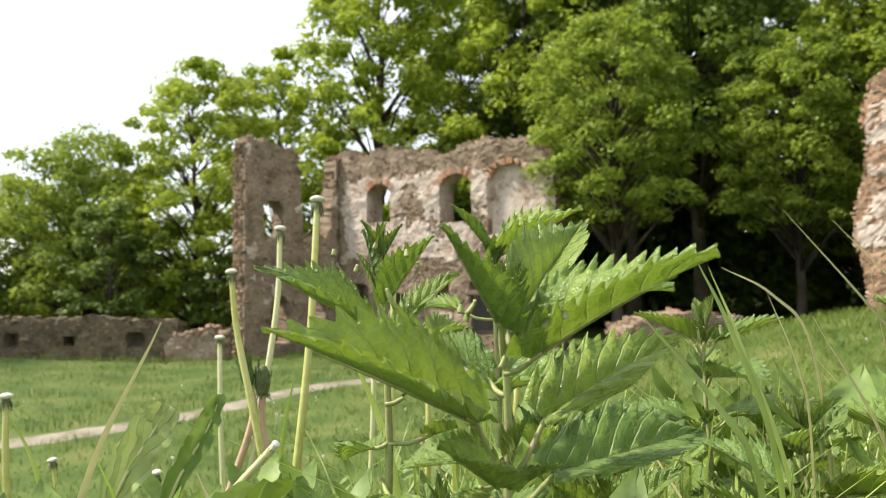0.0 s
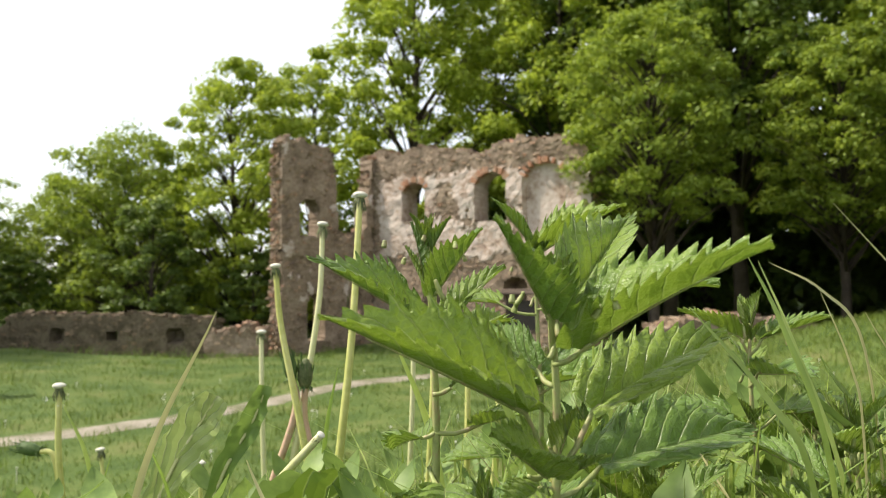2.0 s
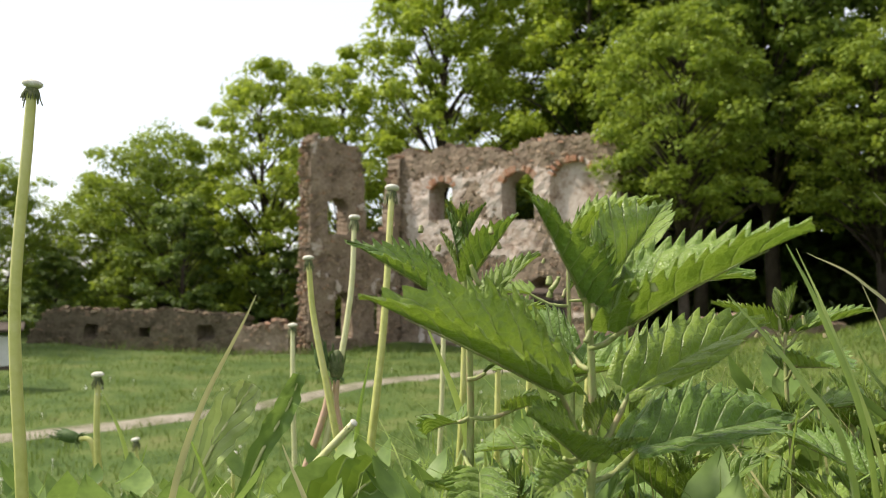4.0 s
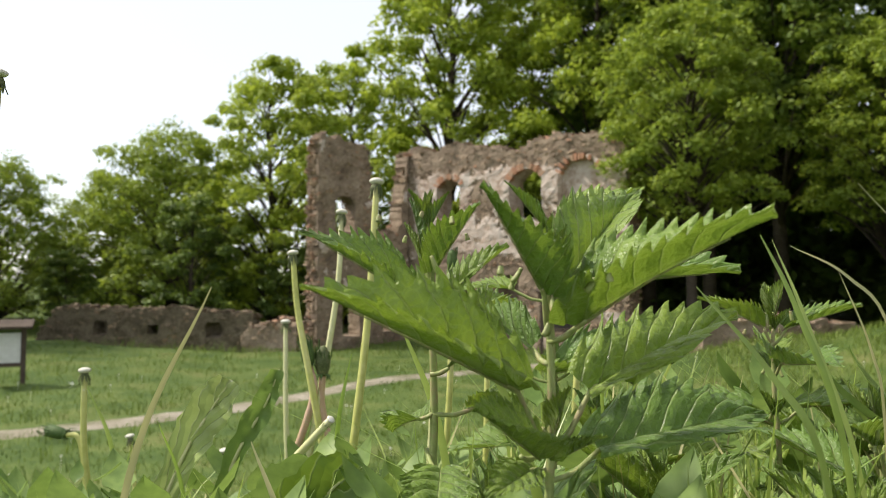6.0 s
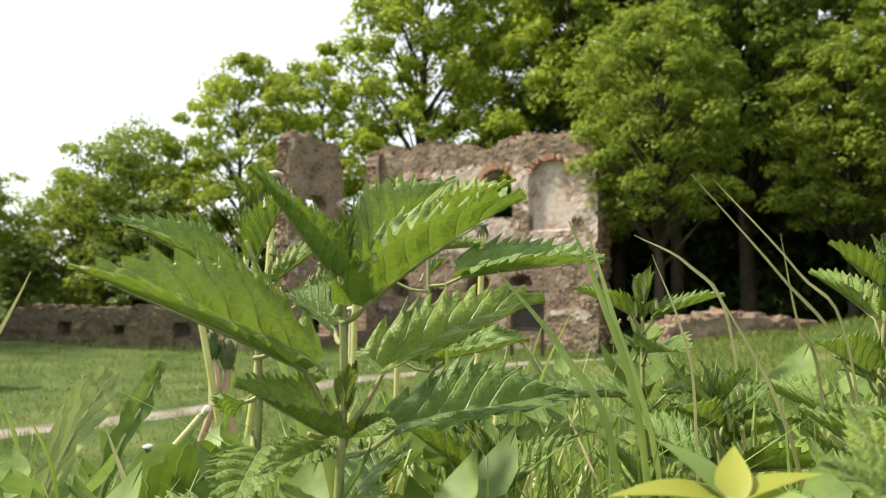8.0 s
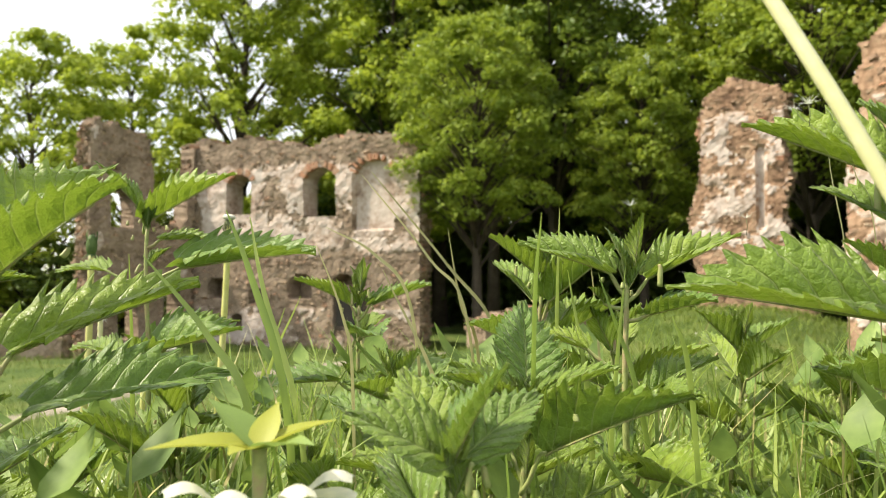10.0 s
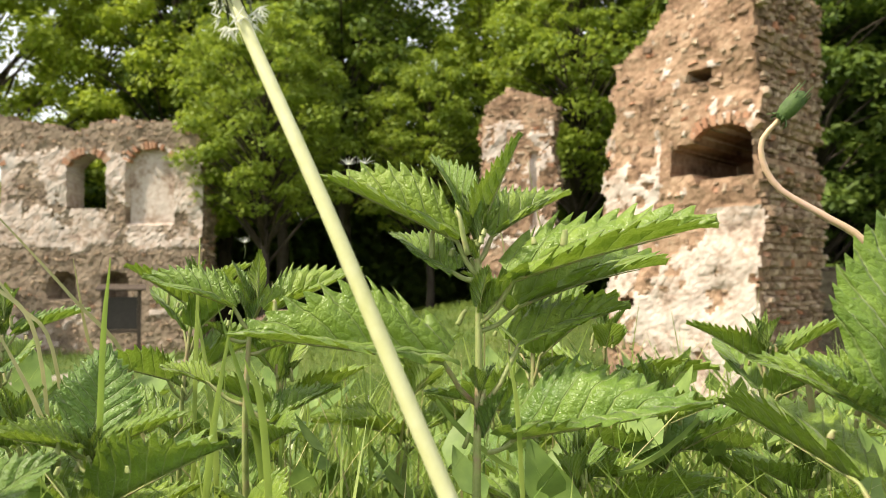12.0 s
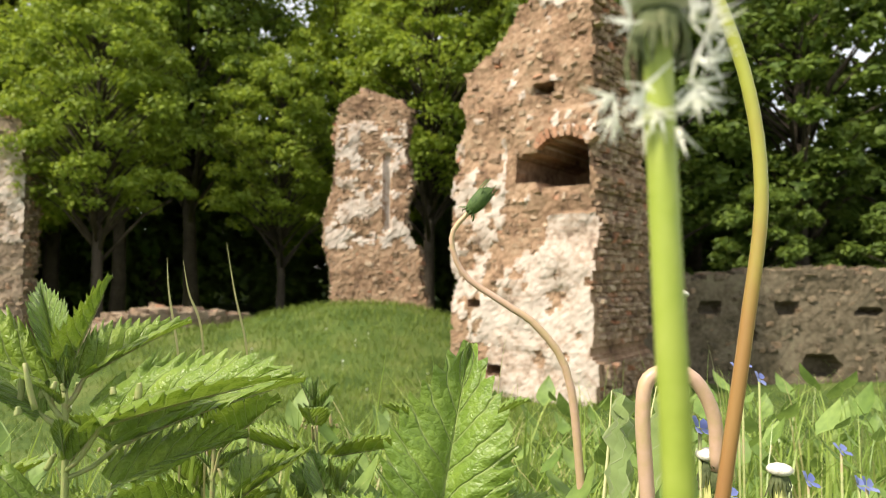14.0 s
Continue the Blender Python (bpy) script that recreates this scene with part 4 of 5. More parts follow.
# the large plant before the camera at the start, and the two beside and behind it
nettle(0.0165, 0.197, 2.200, leaves=[
    (0.055, -142, 57, 0.021, -151, 27, 0.063, 1.00, -36), (0.055, 21, 55, 0.020, 27, 23, 0.057, 1.00, 24), (0.025, -35, 27, 0.010, -33, 35, 0.055, 1.00, 24), (0.023, -103, 63, 0.012, -125, 44, 0.038, 1.00, -29),
    (0.019, 47, 51, 0.010, 48, 41, 0.051, 1.00, 24), (0.010, 6, 60, 0.003, 134, 68, 0.013, 0.70, -6), (0.008, 6, 50, 0.004, -67, 61, 0.013, 0.70, 3), (0.007, 6, 67, 0.003, -117, 78, 0.011, 0.60, -2),
    (0.062, 40, 18, 0.019, 25, 8, 0.060, 1.00, 24), (0.056, -127, 6, 0.005, -120, 29, 0.037, 1.10, -31), (0.031, 114, 18, 0.011, 138, 24, 0.030, 1.00, -28), (0.059, -174, -0, 0.005, -118, -3, 0.024, 1.00, -22)],
    label="tall stinging nettle with upturned serrated leaves close by", seed=1)
nettle(-0.0194, 0.235, 2.216, leaves=[
    (0.037, -131, 48, 0.009, -137, 27, 0.045, 1.00, -36), (0.034, -59, 74, 0.012, -46, 45, 0.031, 1.00, 12), (0.037, 30, 45, 0.010, 30, 40, 0.029, 1.00, 17), (0.024, -174, 75, 0.008, -174, 83, 0.019, 0.70, -3),
    (0.023, -174, 63, 0.006, 150, 61, 0.014, 0.70, -7), (0.044, 42, 22, 0.018, 50, 12, 0.029, 1.00, 16), (0.080, -71, -19, 0.011, -87, -14, 0.036, 1.20, -5), (0.055, 6, 18, 0.006, 6, 37, 0.006, 0.80, 4),
    (0.068, 6, 8, 0.014, -55, 20, 0.025, 1.00, 11), (0.068, -174, -24, 0.004, 118, -12, 0.033, 1.00, -12)],
    label="stinging nettle with spread upper leaves beside the tall one", seed=2)
nettle(0.028, 0.376, 2.216, leaves=[
    (0.011, -7, 84, 0.008, -14, 32, 0.052, 1.00, 23), (0.009, 173, 76, 0.012, -160, 48, 0.033, 1.00, -18), (0.017, -7, 33, 0.008, 13, 4, 0.030, 1.00, 16), (0.032, -16, 14, 0.019, -17, 9, 0.073, 1.00, 24),
    (0.035, 173, 17, 0.021, 155, 5, 0.033, 1.00, -22), (0.077, 173, 61, 0.005, -27, 14, 0.061, 1.10, 24), (0.077, -7, 41, 0.018, 27, 17, 0.037, 1.00, 18), (0.006, 173, 67, 0.003, -7, 83, 0.015, 0.60, 1),
    (0.077, 173, 20, 0.017, 141, 6, 0.038, 1.00, -19)],
    label="stinging nettle standing behind the tall one", seed=3)
# the two tall plants of the second half of the way
nettle(0.281, 0.1445, 2.214, leaves=[
    (0.017, 149, 60, 0.013, 149, 27, 0.049, 1.00, -36), (0.032, -46, 51, 0.018, -46, 18, 0.061, 1.00, 24), (0.013, 2, 58, 0.010, 2, 31, 0.037, 1.00, 23), (0.011, -31, 84, 0.009, -48, 65, 0.032, 0.75, 12),
    (0.011, 149, 78, 0.011, 93, 47, 0.036, 0.75, -14), (0.018, 122, 15, 0.009, 113, 28, 0.031, 1.00, -25), (0.058, 169, 52, 0.019, 165, 10, 0.064, 1.10, -36), (0.058, -10, 55, 0.024, -9, 18, 0.043, 1.00, 24),
    (0.034, 0, 27, 0.017, -1, 18, 0.067, 1.00, 24), (0.072, -31, 27, 0.011, -51, 14, 0.060, 1.10, 24), (0.006, 149, 89, 0.004, 149, 71, 0.012, 0.60, -5)],
    label="bushy stinging nettle with a seed tuft on its top leaf", seed=13)
nettle(0.231, 0.237, 2.187, leaves=[
    (0.011, 156, 56, 0.011, 156, 23, 0.038, 1.00, -36), (0.013, -24, 50, 0.012, -8, 25, 0.041, 1.00, 24), (0.006, -24, 66, 0.007, -99, 64, 0.023, 0.80, 1), (0.006, 156, 87, 0.007, 129, 62, 0.018, 0.70, -7),
    (0.015, 156, 8, 0.008, -145, 31, 0.014, 1.00, -8), (0.020, -24, 16, 0.008, -73, 14, 0.034, 1.00, 14), (0.040, -24, -33, 0.012, -1, 29, 0.030, 1.00, 18), (0.040, 156, 31, 0.017, 132, 13, 0.025, 1.00, -20),
    (0.049, -24, -40, 0.010, -86, 23, 0.037, 1.00, 10)],
    label="stinging nettle with level upper leaves and a reddish stem", seed=11)
# one nettle whose upper leaf stands on edge, and a low broad-leaved top
nettle(0.360, 0.066, 2.164, leaves=[
    (0.006, -34, 88, 0.008, 13, 73, 0.058, 1.40, 34), (0.006, -34, 43, 0.005, -34, 16, 0.023, 1.00, 22), (0.006, 146, 27, 0.007, 172, 33, 0.027, 1.00, -29), (0.007, 146, 38, 0.004, 109, 25, 0.037, 1.00, -36),
    (0.007, -34, 26, 0.009, -84, 25, 0.014, 1.00, 13)],
    label="stinging nettle with one broad leaf standing upright", seed=60)
nettle(0.143, 0.1415, 2.141, leaves=[
    (0.006, 173, 84, 0.006, -177, 28, 0.027, 1.50, -36), (0.006, 173, 74, 0.006, 115, 47, 0.028, 1.30, -22), (0.006, -7, 89, 0.006, -29, 66, 0.026, 1.50, 14), (0.006, -7, 77, 0.006, 23, 32, 0.028, 1.30, 22)],
    label="low broad-leaved nettle top close by", seed=61)
nettle(0.174, 0.186, 2.150, 40, 0.9, leaves=[(0.004, 60, 70, 0.004, 75, 58, 0.032, 1.3, 20), (0.006, 200, 40, 0.005, 205, 22, 0.026, 1.1, -20), (0.006, 330, 40, 0.005, 335, 25, 0.026, 1.1, 15), (0.010, 130, 40, 0.006, 130, 20, 0.028, 1.1, 0)],
    label="low nettle top with one crinkled blue-green leaf", seed=62)
# x, y, tip, azimuth, size, pairs, lift of the leaves
STAND = [
    (0.139, 0.380, 2.175, -5, 0.95, 6, -6), (0.219, 0.300, 2.190, 30, 0.85, 6, 8),
    (0.36, 0.23, 2.180, 10, 1.0, 6, 8), (0.43, 0.262, 2.165, 40, 1.0, 6, 0), (0.35, 0.34, 2.150, 0, 1.0, 6, 0), (0.27, 0.33, 2.150, 60, 1.0, 6, 0),
    (0.48, 0.20, 2.160, -20, 1.0, 6, 0), (0.17, 0.235, 2.125, 60, 0.9, 5, 0), (0.06, 0.27, 2.115, 20, 1.0, 5, 0), (0.11, 0.23, 2.115, 110, 1.0, 5, 0), (0.15, 0.30, 2.135, 45, 1.0, 5, 0),
    (0.05, 0.36, 2.120, 75, 1.0, 5, 0), (0.0, 0.34, 2.090, 15, 1.0, 5, 0), (0.19, 0.42, 2.120, 30, 1.0, 5, 0),
    (0.45, 0.38, 2.100, 20, 1.0, 5, 0), (0.235, 0.15, 2.110, 75, 0.9, 5, 0), (0.34, 0.17, 2.125, 45, 0.95, 5, 0),
    (0.43, 0.14, 2.120, 0, 1.0, 5, 0), (0.07, 0.205, 2.100, 70, 0.9, 5, 0), (0.54, 0.13, 2.110, 25, 0.9, 5, 0),
    (0.40, 0.19, 2.140, 75, 1.0, 5, 0), (0.38, 0.30, 2.130, 33, 1.0, 5, 0), (0.31, 0.105, 2.105, 10, 0.9, 5, 0), (0.36, 0.075, 2.095, 50, 0.85, 5, 0)]
for n, (x, y, top, az, s, k, up) in enumerate(STAND):
    nettle(x, y, top, az, s, k, seed=10 + n, open_up=up, lean=(0.01 * math.sin(n * 1.7), 0.01 * math.cos(n * 2.3)))


# ---------- low greenery close by ----------
def near_clear(xy, d):
    p, q = np.array([0.0, 0.0]), np.array([0.256, -0.075])
    e = q - p
    t = np.clip(((xy - p) @ e) / (e @ e), 0, 1)
    return xy[np.linalg.norm(xy - p - t[:, None] * e, axis=1) > d]


def right_tall(xy):
    """the growth is lower where the bank falls towards the meadow"""
    return 0.45 + 0.55 * smoothstep(-0.2, 0.1, xy[:, 0])


blades("near_grass", near_clear(sector(7000, 0.14, 1.2, -48, 82, 51, 0.8), 0.165), 0.130, 0.0026, BLADE, 52, "dense green grass blades among the nettles", 0.45, 4, right_tall)
blades("dry_grass", near_clear(sector(700, 0.16, 1.0, -45, 82, 53, 0.8), 0.17), 0.13, 0.0022, STRAW, 54, "thin straw-coloured dry grass stalks", 0.5, 4, right_tall)


def low_leaves():
    g = np.random.default_rng(61)
    xy = near_clear(sector(2300, 0.13, 1.3, -50, 85, 62, 0.7), 0.14)
    n = len(xy)
    z = ground_z(xy[:, 0], xy[:, 1]) + 0.01 + 0.10 * g.random(n) ** 0.8 * right_tall(xy)
    c = np.c_[xy, z]
    a = g.random(n) * 2 * math.pi
    s = 0.011 + 0.020 * g.random(n) ** 1.5
    verts, faces = [], []
    for i in range(n):
        f = np.array([math.cos(a[i]), math.sin(a[i]), 0.35 + 0.5 * g.random()])
        f /= np.linalg.norm(f)
        w = np.array([-math.sin(a[i]), math.cos(a[i]), 0])
        up = np.cross(f, w)
        o = len(verts)
        for u, ww in ((0, 0.05), (0.25, 0.36), (0.55, 0.34), (0.8, 0.17), (1.0, 0.0)):
            p = c[i] + f * s[i] * 1.3 * u - up * s[i] * 0.35 * (-u * u)
            for k in (-1, 0, 1):
                verts.append(tuple(p + w * s[i] * ww * k + np.array([0, 0, 0.08 * s[i] * abs(k)])))
        for q in range(4):
            for k in range(2):
                b = o + q * 3 + k
                faces.append((b, b + 1, b + 4, b + 3))
    tagged(new("low_leaves", mesh_of("low_leaves", verts, faces, [LOW_M], True)), "small broad meadow leaves near the ground", "undergrowth", kind="stuff")


low_leaves()


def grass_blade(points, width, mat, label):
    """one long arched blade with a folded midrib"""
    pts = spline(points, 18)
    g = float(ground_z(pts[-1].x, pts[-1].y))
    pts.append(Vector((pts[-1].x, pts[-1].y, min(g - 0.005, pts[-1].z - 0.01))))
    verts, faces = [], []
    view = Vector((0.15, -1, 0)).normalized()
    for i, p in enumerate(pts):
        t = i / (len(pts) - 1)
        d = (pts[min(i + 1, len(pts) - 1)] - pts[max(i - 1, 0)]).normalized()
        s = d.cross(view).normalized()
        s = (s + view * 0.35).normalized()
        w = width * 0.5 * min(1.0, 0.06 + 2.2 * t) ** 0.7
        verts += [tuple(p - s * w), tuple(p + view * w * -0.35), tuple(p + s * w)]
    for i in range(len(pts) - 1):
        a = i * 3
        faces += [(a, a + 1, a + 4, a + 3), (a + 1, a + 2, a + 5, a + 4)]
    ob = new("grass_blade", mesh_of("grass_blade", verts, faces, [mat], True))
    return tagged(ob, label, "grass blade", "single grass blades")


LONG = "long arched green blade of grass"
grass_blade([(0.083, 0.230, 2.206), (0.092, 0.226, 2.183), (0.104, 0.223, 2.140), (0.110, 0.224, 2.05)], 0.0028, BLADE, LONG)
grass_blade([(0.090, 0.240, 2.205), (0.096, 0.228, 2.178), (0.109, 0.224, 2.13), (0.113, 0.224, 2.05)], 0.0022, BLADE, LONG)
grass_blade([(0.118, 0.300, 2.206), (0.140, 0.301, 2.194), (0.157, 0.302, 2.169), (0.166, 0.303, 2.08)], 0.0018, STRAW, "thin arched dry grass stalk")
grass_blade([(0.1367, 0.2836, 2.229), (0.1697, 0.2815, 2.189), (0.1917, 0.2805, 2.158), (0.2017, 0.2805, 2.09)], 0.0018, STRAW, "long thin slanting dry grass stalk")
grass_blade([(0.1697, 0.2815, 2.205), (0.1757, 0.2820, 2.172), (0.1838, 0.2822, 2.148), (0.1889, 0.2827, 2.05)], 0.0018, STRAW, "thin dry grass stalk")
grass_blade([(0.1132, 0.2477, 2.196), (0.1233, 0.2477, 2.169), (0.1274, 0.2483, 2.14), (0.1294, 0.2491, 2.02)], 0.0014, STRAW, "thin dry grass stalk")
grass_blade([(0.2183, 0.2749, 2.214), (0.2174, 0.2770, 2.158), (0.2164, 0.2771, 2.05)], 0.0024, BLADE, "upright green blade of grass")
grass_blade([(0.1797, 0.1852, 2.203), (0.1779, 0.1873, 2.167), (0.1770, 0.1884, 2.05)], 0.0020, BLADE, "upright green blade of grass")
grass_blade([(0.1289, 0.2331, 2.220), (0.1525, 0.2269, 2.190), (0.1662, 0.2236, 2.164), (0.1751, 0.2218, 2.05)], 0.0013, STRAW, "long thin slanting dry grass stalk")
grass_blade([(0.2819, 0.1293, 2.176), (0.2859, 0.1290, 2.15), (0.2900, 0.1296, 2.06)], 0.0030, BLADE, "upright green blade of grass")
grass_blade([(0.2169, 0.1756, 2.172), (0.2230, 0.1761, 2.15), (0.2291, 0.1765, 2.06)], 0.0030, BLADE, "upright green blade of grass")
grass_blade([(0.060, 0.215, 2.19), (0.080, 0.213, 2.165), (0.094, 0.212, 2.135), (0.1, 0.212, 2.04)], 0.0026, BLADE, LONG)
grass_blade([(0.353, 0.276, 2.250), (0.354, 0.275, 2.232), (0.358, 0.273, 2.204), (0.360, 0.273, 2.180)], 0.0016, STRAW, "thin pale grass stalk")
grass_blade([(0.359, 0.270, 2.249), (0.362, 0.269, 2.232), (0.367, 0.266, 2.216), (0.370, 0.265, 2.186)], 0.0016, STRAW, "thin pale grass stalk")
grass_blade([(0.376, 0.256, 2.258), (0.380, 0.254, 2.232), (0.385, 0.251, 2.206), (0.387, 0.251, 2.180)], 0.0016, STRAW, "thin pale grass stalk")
rb2 = random.Random(4)
for k in range(95):
    x, y = rb2.uniform(-0.3, 0.8), rb2.uniform(0.19, 0.6)
    if x < 0.02 and rb2.random() < 0.55:
        continue
    g = float(ground_z(x, y))
    a, hgt = rb2.uniform(-1.2, 1.2), rb2.uniform(0.10, 0.175)
    grass_blade([(x + 0.035 * a, y + rb2.uniform(-0.01, 0.01), g + hgt), (x + 0.014 * a, y, g + hgt * 0.65), (x, y, g)], rb2.uniform(0.0016, 0.0036),
                STRAW if k % 5 == 0 else BLADE, "upright blade of grass among the nettles")


# ---------- dandelions ----------
def ball(c, rx, rz, axis, rings=7, sides=12, low=-1.0):
    """a squashed dome about axis"""
    q = Vector(axis).to_track_quat("Z", "Y")
    v, f = [], []
    for i in range(rings):
        t = -math.pi / 2 * -low + (math.pi / 2 - (-math.pi / 2 * -low)) * i / (rings - 1)
        for k in range(sides):
            w = 2 * math.pi * k / sides
            v.append(tuple(Vector(c) + q @ Vector((rx * max(math.cos(t), 0.02) * math.cos(w), rx * max(math.cos(t), 0.02) * math.sin(w), rz * math.sin(t)))))
    for i in range(rings - 1):
        for k in range(sides):
            n = (k + 1) % sides
            f.append((i * sides + k, i * sides + n, (i + 1) * sides + n, (i + 1) * sides + k))
    f.append(tuple((rings - 1) * sides + k for k in range(sides)))
    f.append(tuple(range(sides))[::-1])
    return v, f


def bract_ring(c, axis, n, length, out, droop, width, r):
    """narrow pointed bracts hanging from, or closed about, the head"""
    q = Vector(axis).to_track_quat("Z", "Y")
    v, f = [], []
    for k in range(n):
        w = 2 * math.pi * k / n + r.uniform(-0.2, 0.2)
        d, s = Vector((math.cos(w), math.sin(w), 0)), Vector((-math.sin(w), math.cos(w), 0))
        ln = length * r.uniform(0.7, 1.2)
        o = len(v)
        for i in range(4):
            t = i / 3
            p = d * (out * (0.35 + 1.1 * t - 0.55 * t * t * r.uniform(0.6, 1.6))) + Vector((0, 0, droop * ln * t))
            ww = width * (1 - t * 0.9)
            v += [tuple(Vector(c) + q @ (p - s * ww)), tuple(Vector(c) + q @ (p + d * width * 0.5)), tuple(Vector(c) + q @ (p + s * ww))]
        for i in range(3):
            b = o + i * 3
            f += [(b, b + 1, b + 4, b + 3), (b + 1, b + 2, b + 5, b + 4)]
    return v, f


def fluff(c, r0, n, seed, lo=-1.0):
    """tufts of white seed hairs"""
    r = random.Random(seed)
    v, f = [], []
    for k in range(n):
        d = Vector((r.gauss(0, 1), r.gauss(0, 1), r.gauss(0, 1) + lo)).normalized()
        e = Vector(c) + d * r0 * r.uniform(0.7, 1.0)
        for j in range(9):
            h = (d * 0.7 + Vector((r.gauss(0, 0.6), r.gauss(0, 0.6), r.gauss(0, 0.6)))).normalized() * r0 * r.uniform(0.35, 0.6)
            s = h.cross(Vector((r.gauss(0, 1), r.gauss(0, 1), 1))).normalized() * 0.0003
            o = len(v)
            v += [tuple(e - s), tuple(e + s), tuple(e + h)]
            f.append((o, o + 1, o + 2))
    return v, f


def dandelion(points, rad, mat, head, label, seed, rad_low=None, size=1.0, puff=0, root=True, tuft=0.008):
    """A stalk through the points, from the head down to the ground. head: bare (a white disc over withered bracts), closed (a green or brown bud)."""
    r = random.Random(seed)
    pts = [Vector(p) for p in points]
    if root:
        low, d = pts[-1], (pts[-1] - pts[-2]).normalized()
        gz = float(ground_z(low.x, low.y))
        if low.z > gz:
            run = min((low.z - gz + 0.02) / max(-d.z, 0.35), 0.2)
            pts.append(Vector((low.x + d.x * run, low.y + d.y * run, gz - 0.02)))
    org = pts[-1].copy()
    t = thing("dandelion", Matrix.Translation(org), label, "dandelion", "dandelions in the meadow")
    line = [p - org for p in spline(pts, 26)]
    rl = rad_low or rad * 1.25
    part("stalk", mesh_of("stalk", *tube(line, [rad + (rl - rad) * i / 26 for i in range(27)], 10), [mat], True), t, "hollow smooth stalk")
    ax = (line[0] - line[2]).normalized()
    if abs(ax.z) < 0.2:
        ax = (ax + Vector((0, 0, 0.2))).normalized()
    c = line[0]
    if head == "bare":
        part("disc", mesh_of("disc", *ball(c + ax * 0.0016 * size, 0.0046 * size, 0.0022 * size, ax, low=-0.7), [BUTTON], True), t, "pale bald seed disc")
        part("involucre", mesh_of("involucre", *bract_ring(c + ax * 0.0008 * size, ax, 15, 0.009 * size, 0.0042 * size, -1.0, 0.0011 * size, r), [BRACT], True), t, "dry bracts folded down round the stalk")["kind"] = "stuff"
    else:
        m = GREEN_BRACT if head == "closed" else BRACT
        part("bud", mesh_of("bud", *ball(c + ax * 0.006 * size, 0.0042 * size, 0.0088 * size, ax, low=-0.8), [m], True), t, "closed bud")
        part("involucre", mesh_of("involucre", *bract_ring(c + ax * 0.001 * size, ax, 13, 0.0145 * size, 0.0042 * size, 1.0, 0.0011 * size, r), [GREEN_BRACT], True), t, "green bracts round the bud")["kind"] = "stuff"
        part("outer_involucre", mesh_of("outer_involucre", *bract_ring(c, ax, 9, 0.006 * size, 0.0055 * size, -0.6, 0.0009 * size, r), [GREEN_BRACT], True), t)["kind"] = "stuff"
    if puff:
        part("fluff", mesh_of("fluff", *fluff(c - ax * tuft * 0.8 * size, tuft * size, puff, seed), [FLUFF]), t, "last white seed hairs")["kind"] = "stuff"
    return t


BARE = "tall dandelion stalk with a bald seed head"
dandelion([(-0.0817, 0.4612, 2.2545), (-0.0854, 0.4538, 2.1654), (-0.0939, 0.4453, 2.0690)], 0.0020, DAND_M, "bare", BARE, 1, 0.0032, 1.1)
dandelion([(-0.1203, 0.5235, 2.2407), (-0.1222, 0.5171, 2.1767), (-0.1382, 0.5056, 2.0627)], 0.0018, PALE_STALK, "bare", "tall pale dandelion stalk with a bald seed head", 2, 0.0029, 1.0)
dandelion([(-0.1423, 0.4762, 2.2085), (-0.1380, 0.4751, 2.1700), (-0.1263, 0.4729, 2.1165)], 0.0018, DAND_M, "bare", BARE, 3, 0.0027, 0.86)
dandelion([(-0.2365, 0.7513, 2.1439), (-0.2321, 0.7425, 2.0603), (-0.2255, 0.7359, 1.9612)], 0.0024, PALE_STALK, "bare", "pale dandelion stalk with a bald seed head", 4, 0.0033, 1.21)
dandelion([(-0.3376, 0.5505, 2.1153), (-0.3364, 0.5505, 2.0572), (-0.3267, 0.5505, 1.9846)], 0.0022, DAND_M, "bare", "dandelion stalk with a nearly bald seed head", 5, 0.0034, 1.09, 2)
dandelion([(-0.4587, 0.8393, 1.9969), (-0.4532, 0.8382, 1.9617), (-0.4455, 0.8360, 1.9067)], 0.0020, DAND_M, "bare", "short dandelion stalk with a bald seed head", 6, 0.0028, 1.21)
dandelion([(-0.3630, 0.5654, 2.0617), (-0.3498, 0.5654, 2.0573), (-0.3432, 0.5654, 2.0155), (-0.3410, 0.5654, 1.9495)], 0.0021, DAND_M, "closed", "nodding closed dandelion bud", 7, 0.0026, 1.26)
dandelion([(-0.1389, 0.5074, 2.1306), (-0.1366, 0.5062, 2.1014), (-0.1680, 0.5040, 2.0118)], 0.0024, PINK_STALK, "closed", "faded dandelion with closed green bracts", 8, 0.0029, 1.23)
dandelion([(-0.1299, 0.5107, 2.1238), (-0.1277, 0.5096, 2.0902), (-0.0986, 0.5040, 2.0006)], 0.0024, PINK_STALK, "brown", "faded dandelion with a brown withered head", 9, 0.0029, 1.34)
dandelion([(-0.208, 0.278, 2.276), (-0.210, 0.279, 2.253), (-0.215, 0.281, 2.182), (-0.212, 0.285, 2.103)], 0.0019, DAND_M, "bare", "very tall dandelion stalk with a bald seed head", 10, 0.0028, 0.9)
dandelion([(-0.060, 0.62, 2.16), (-0.062, 0.62, 2.08), (-0.066, 0.62, 2.0)], 0.002, PALE_STALK, "bare", "pale dandelion stalk behind the nettles", 11, 0.0026, 1.0, 3)
dandelion([(-0.035, 0.50, 2.20), (-0.036, 0.50, 2.12), (-0.042, 0.5, 2.02)], 0.002, DAND_M, "closed", "dandelion with closed green head behind the nettles", 12, 0.0026, 0.9)
dandelion([(0.055, 0.50, 2.225), (0.052, 0.50, 2.14), (0.045, 0.5, 2.02)], 0.002, DAND_M, "bare", BARE, 13, 0.0028, 1.0, 3)
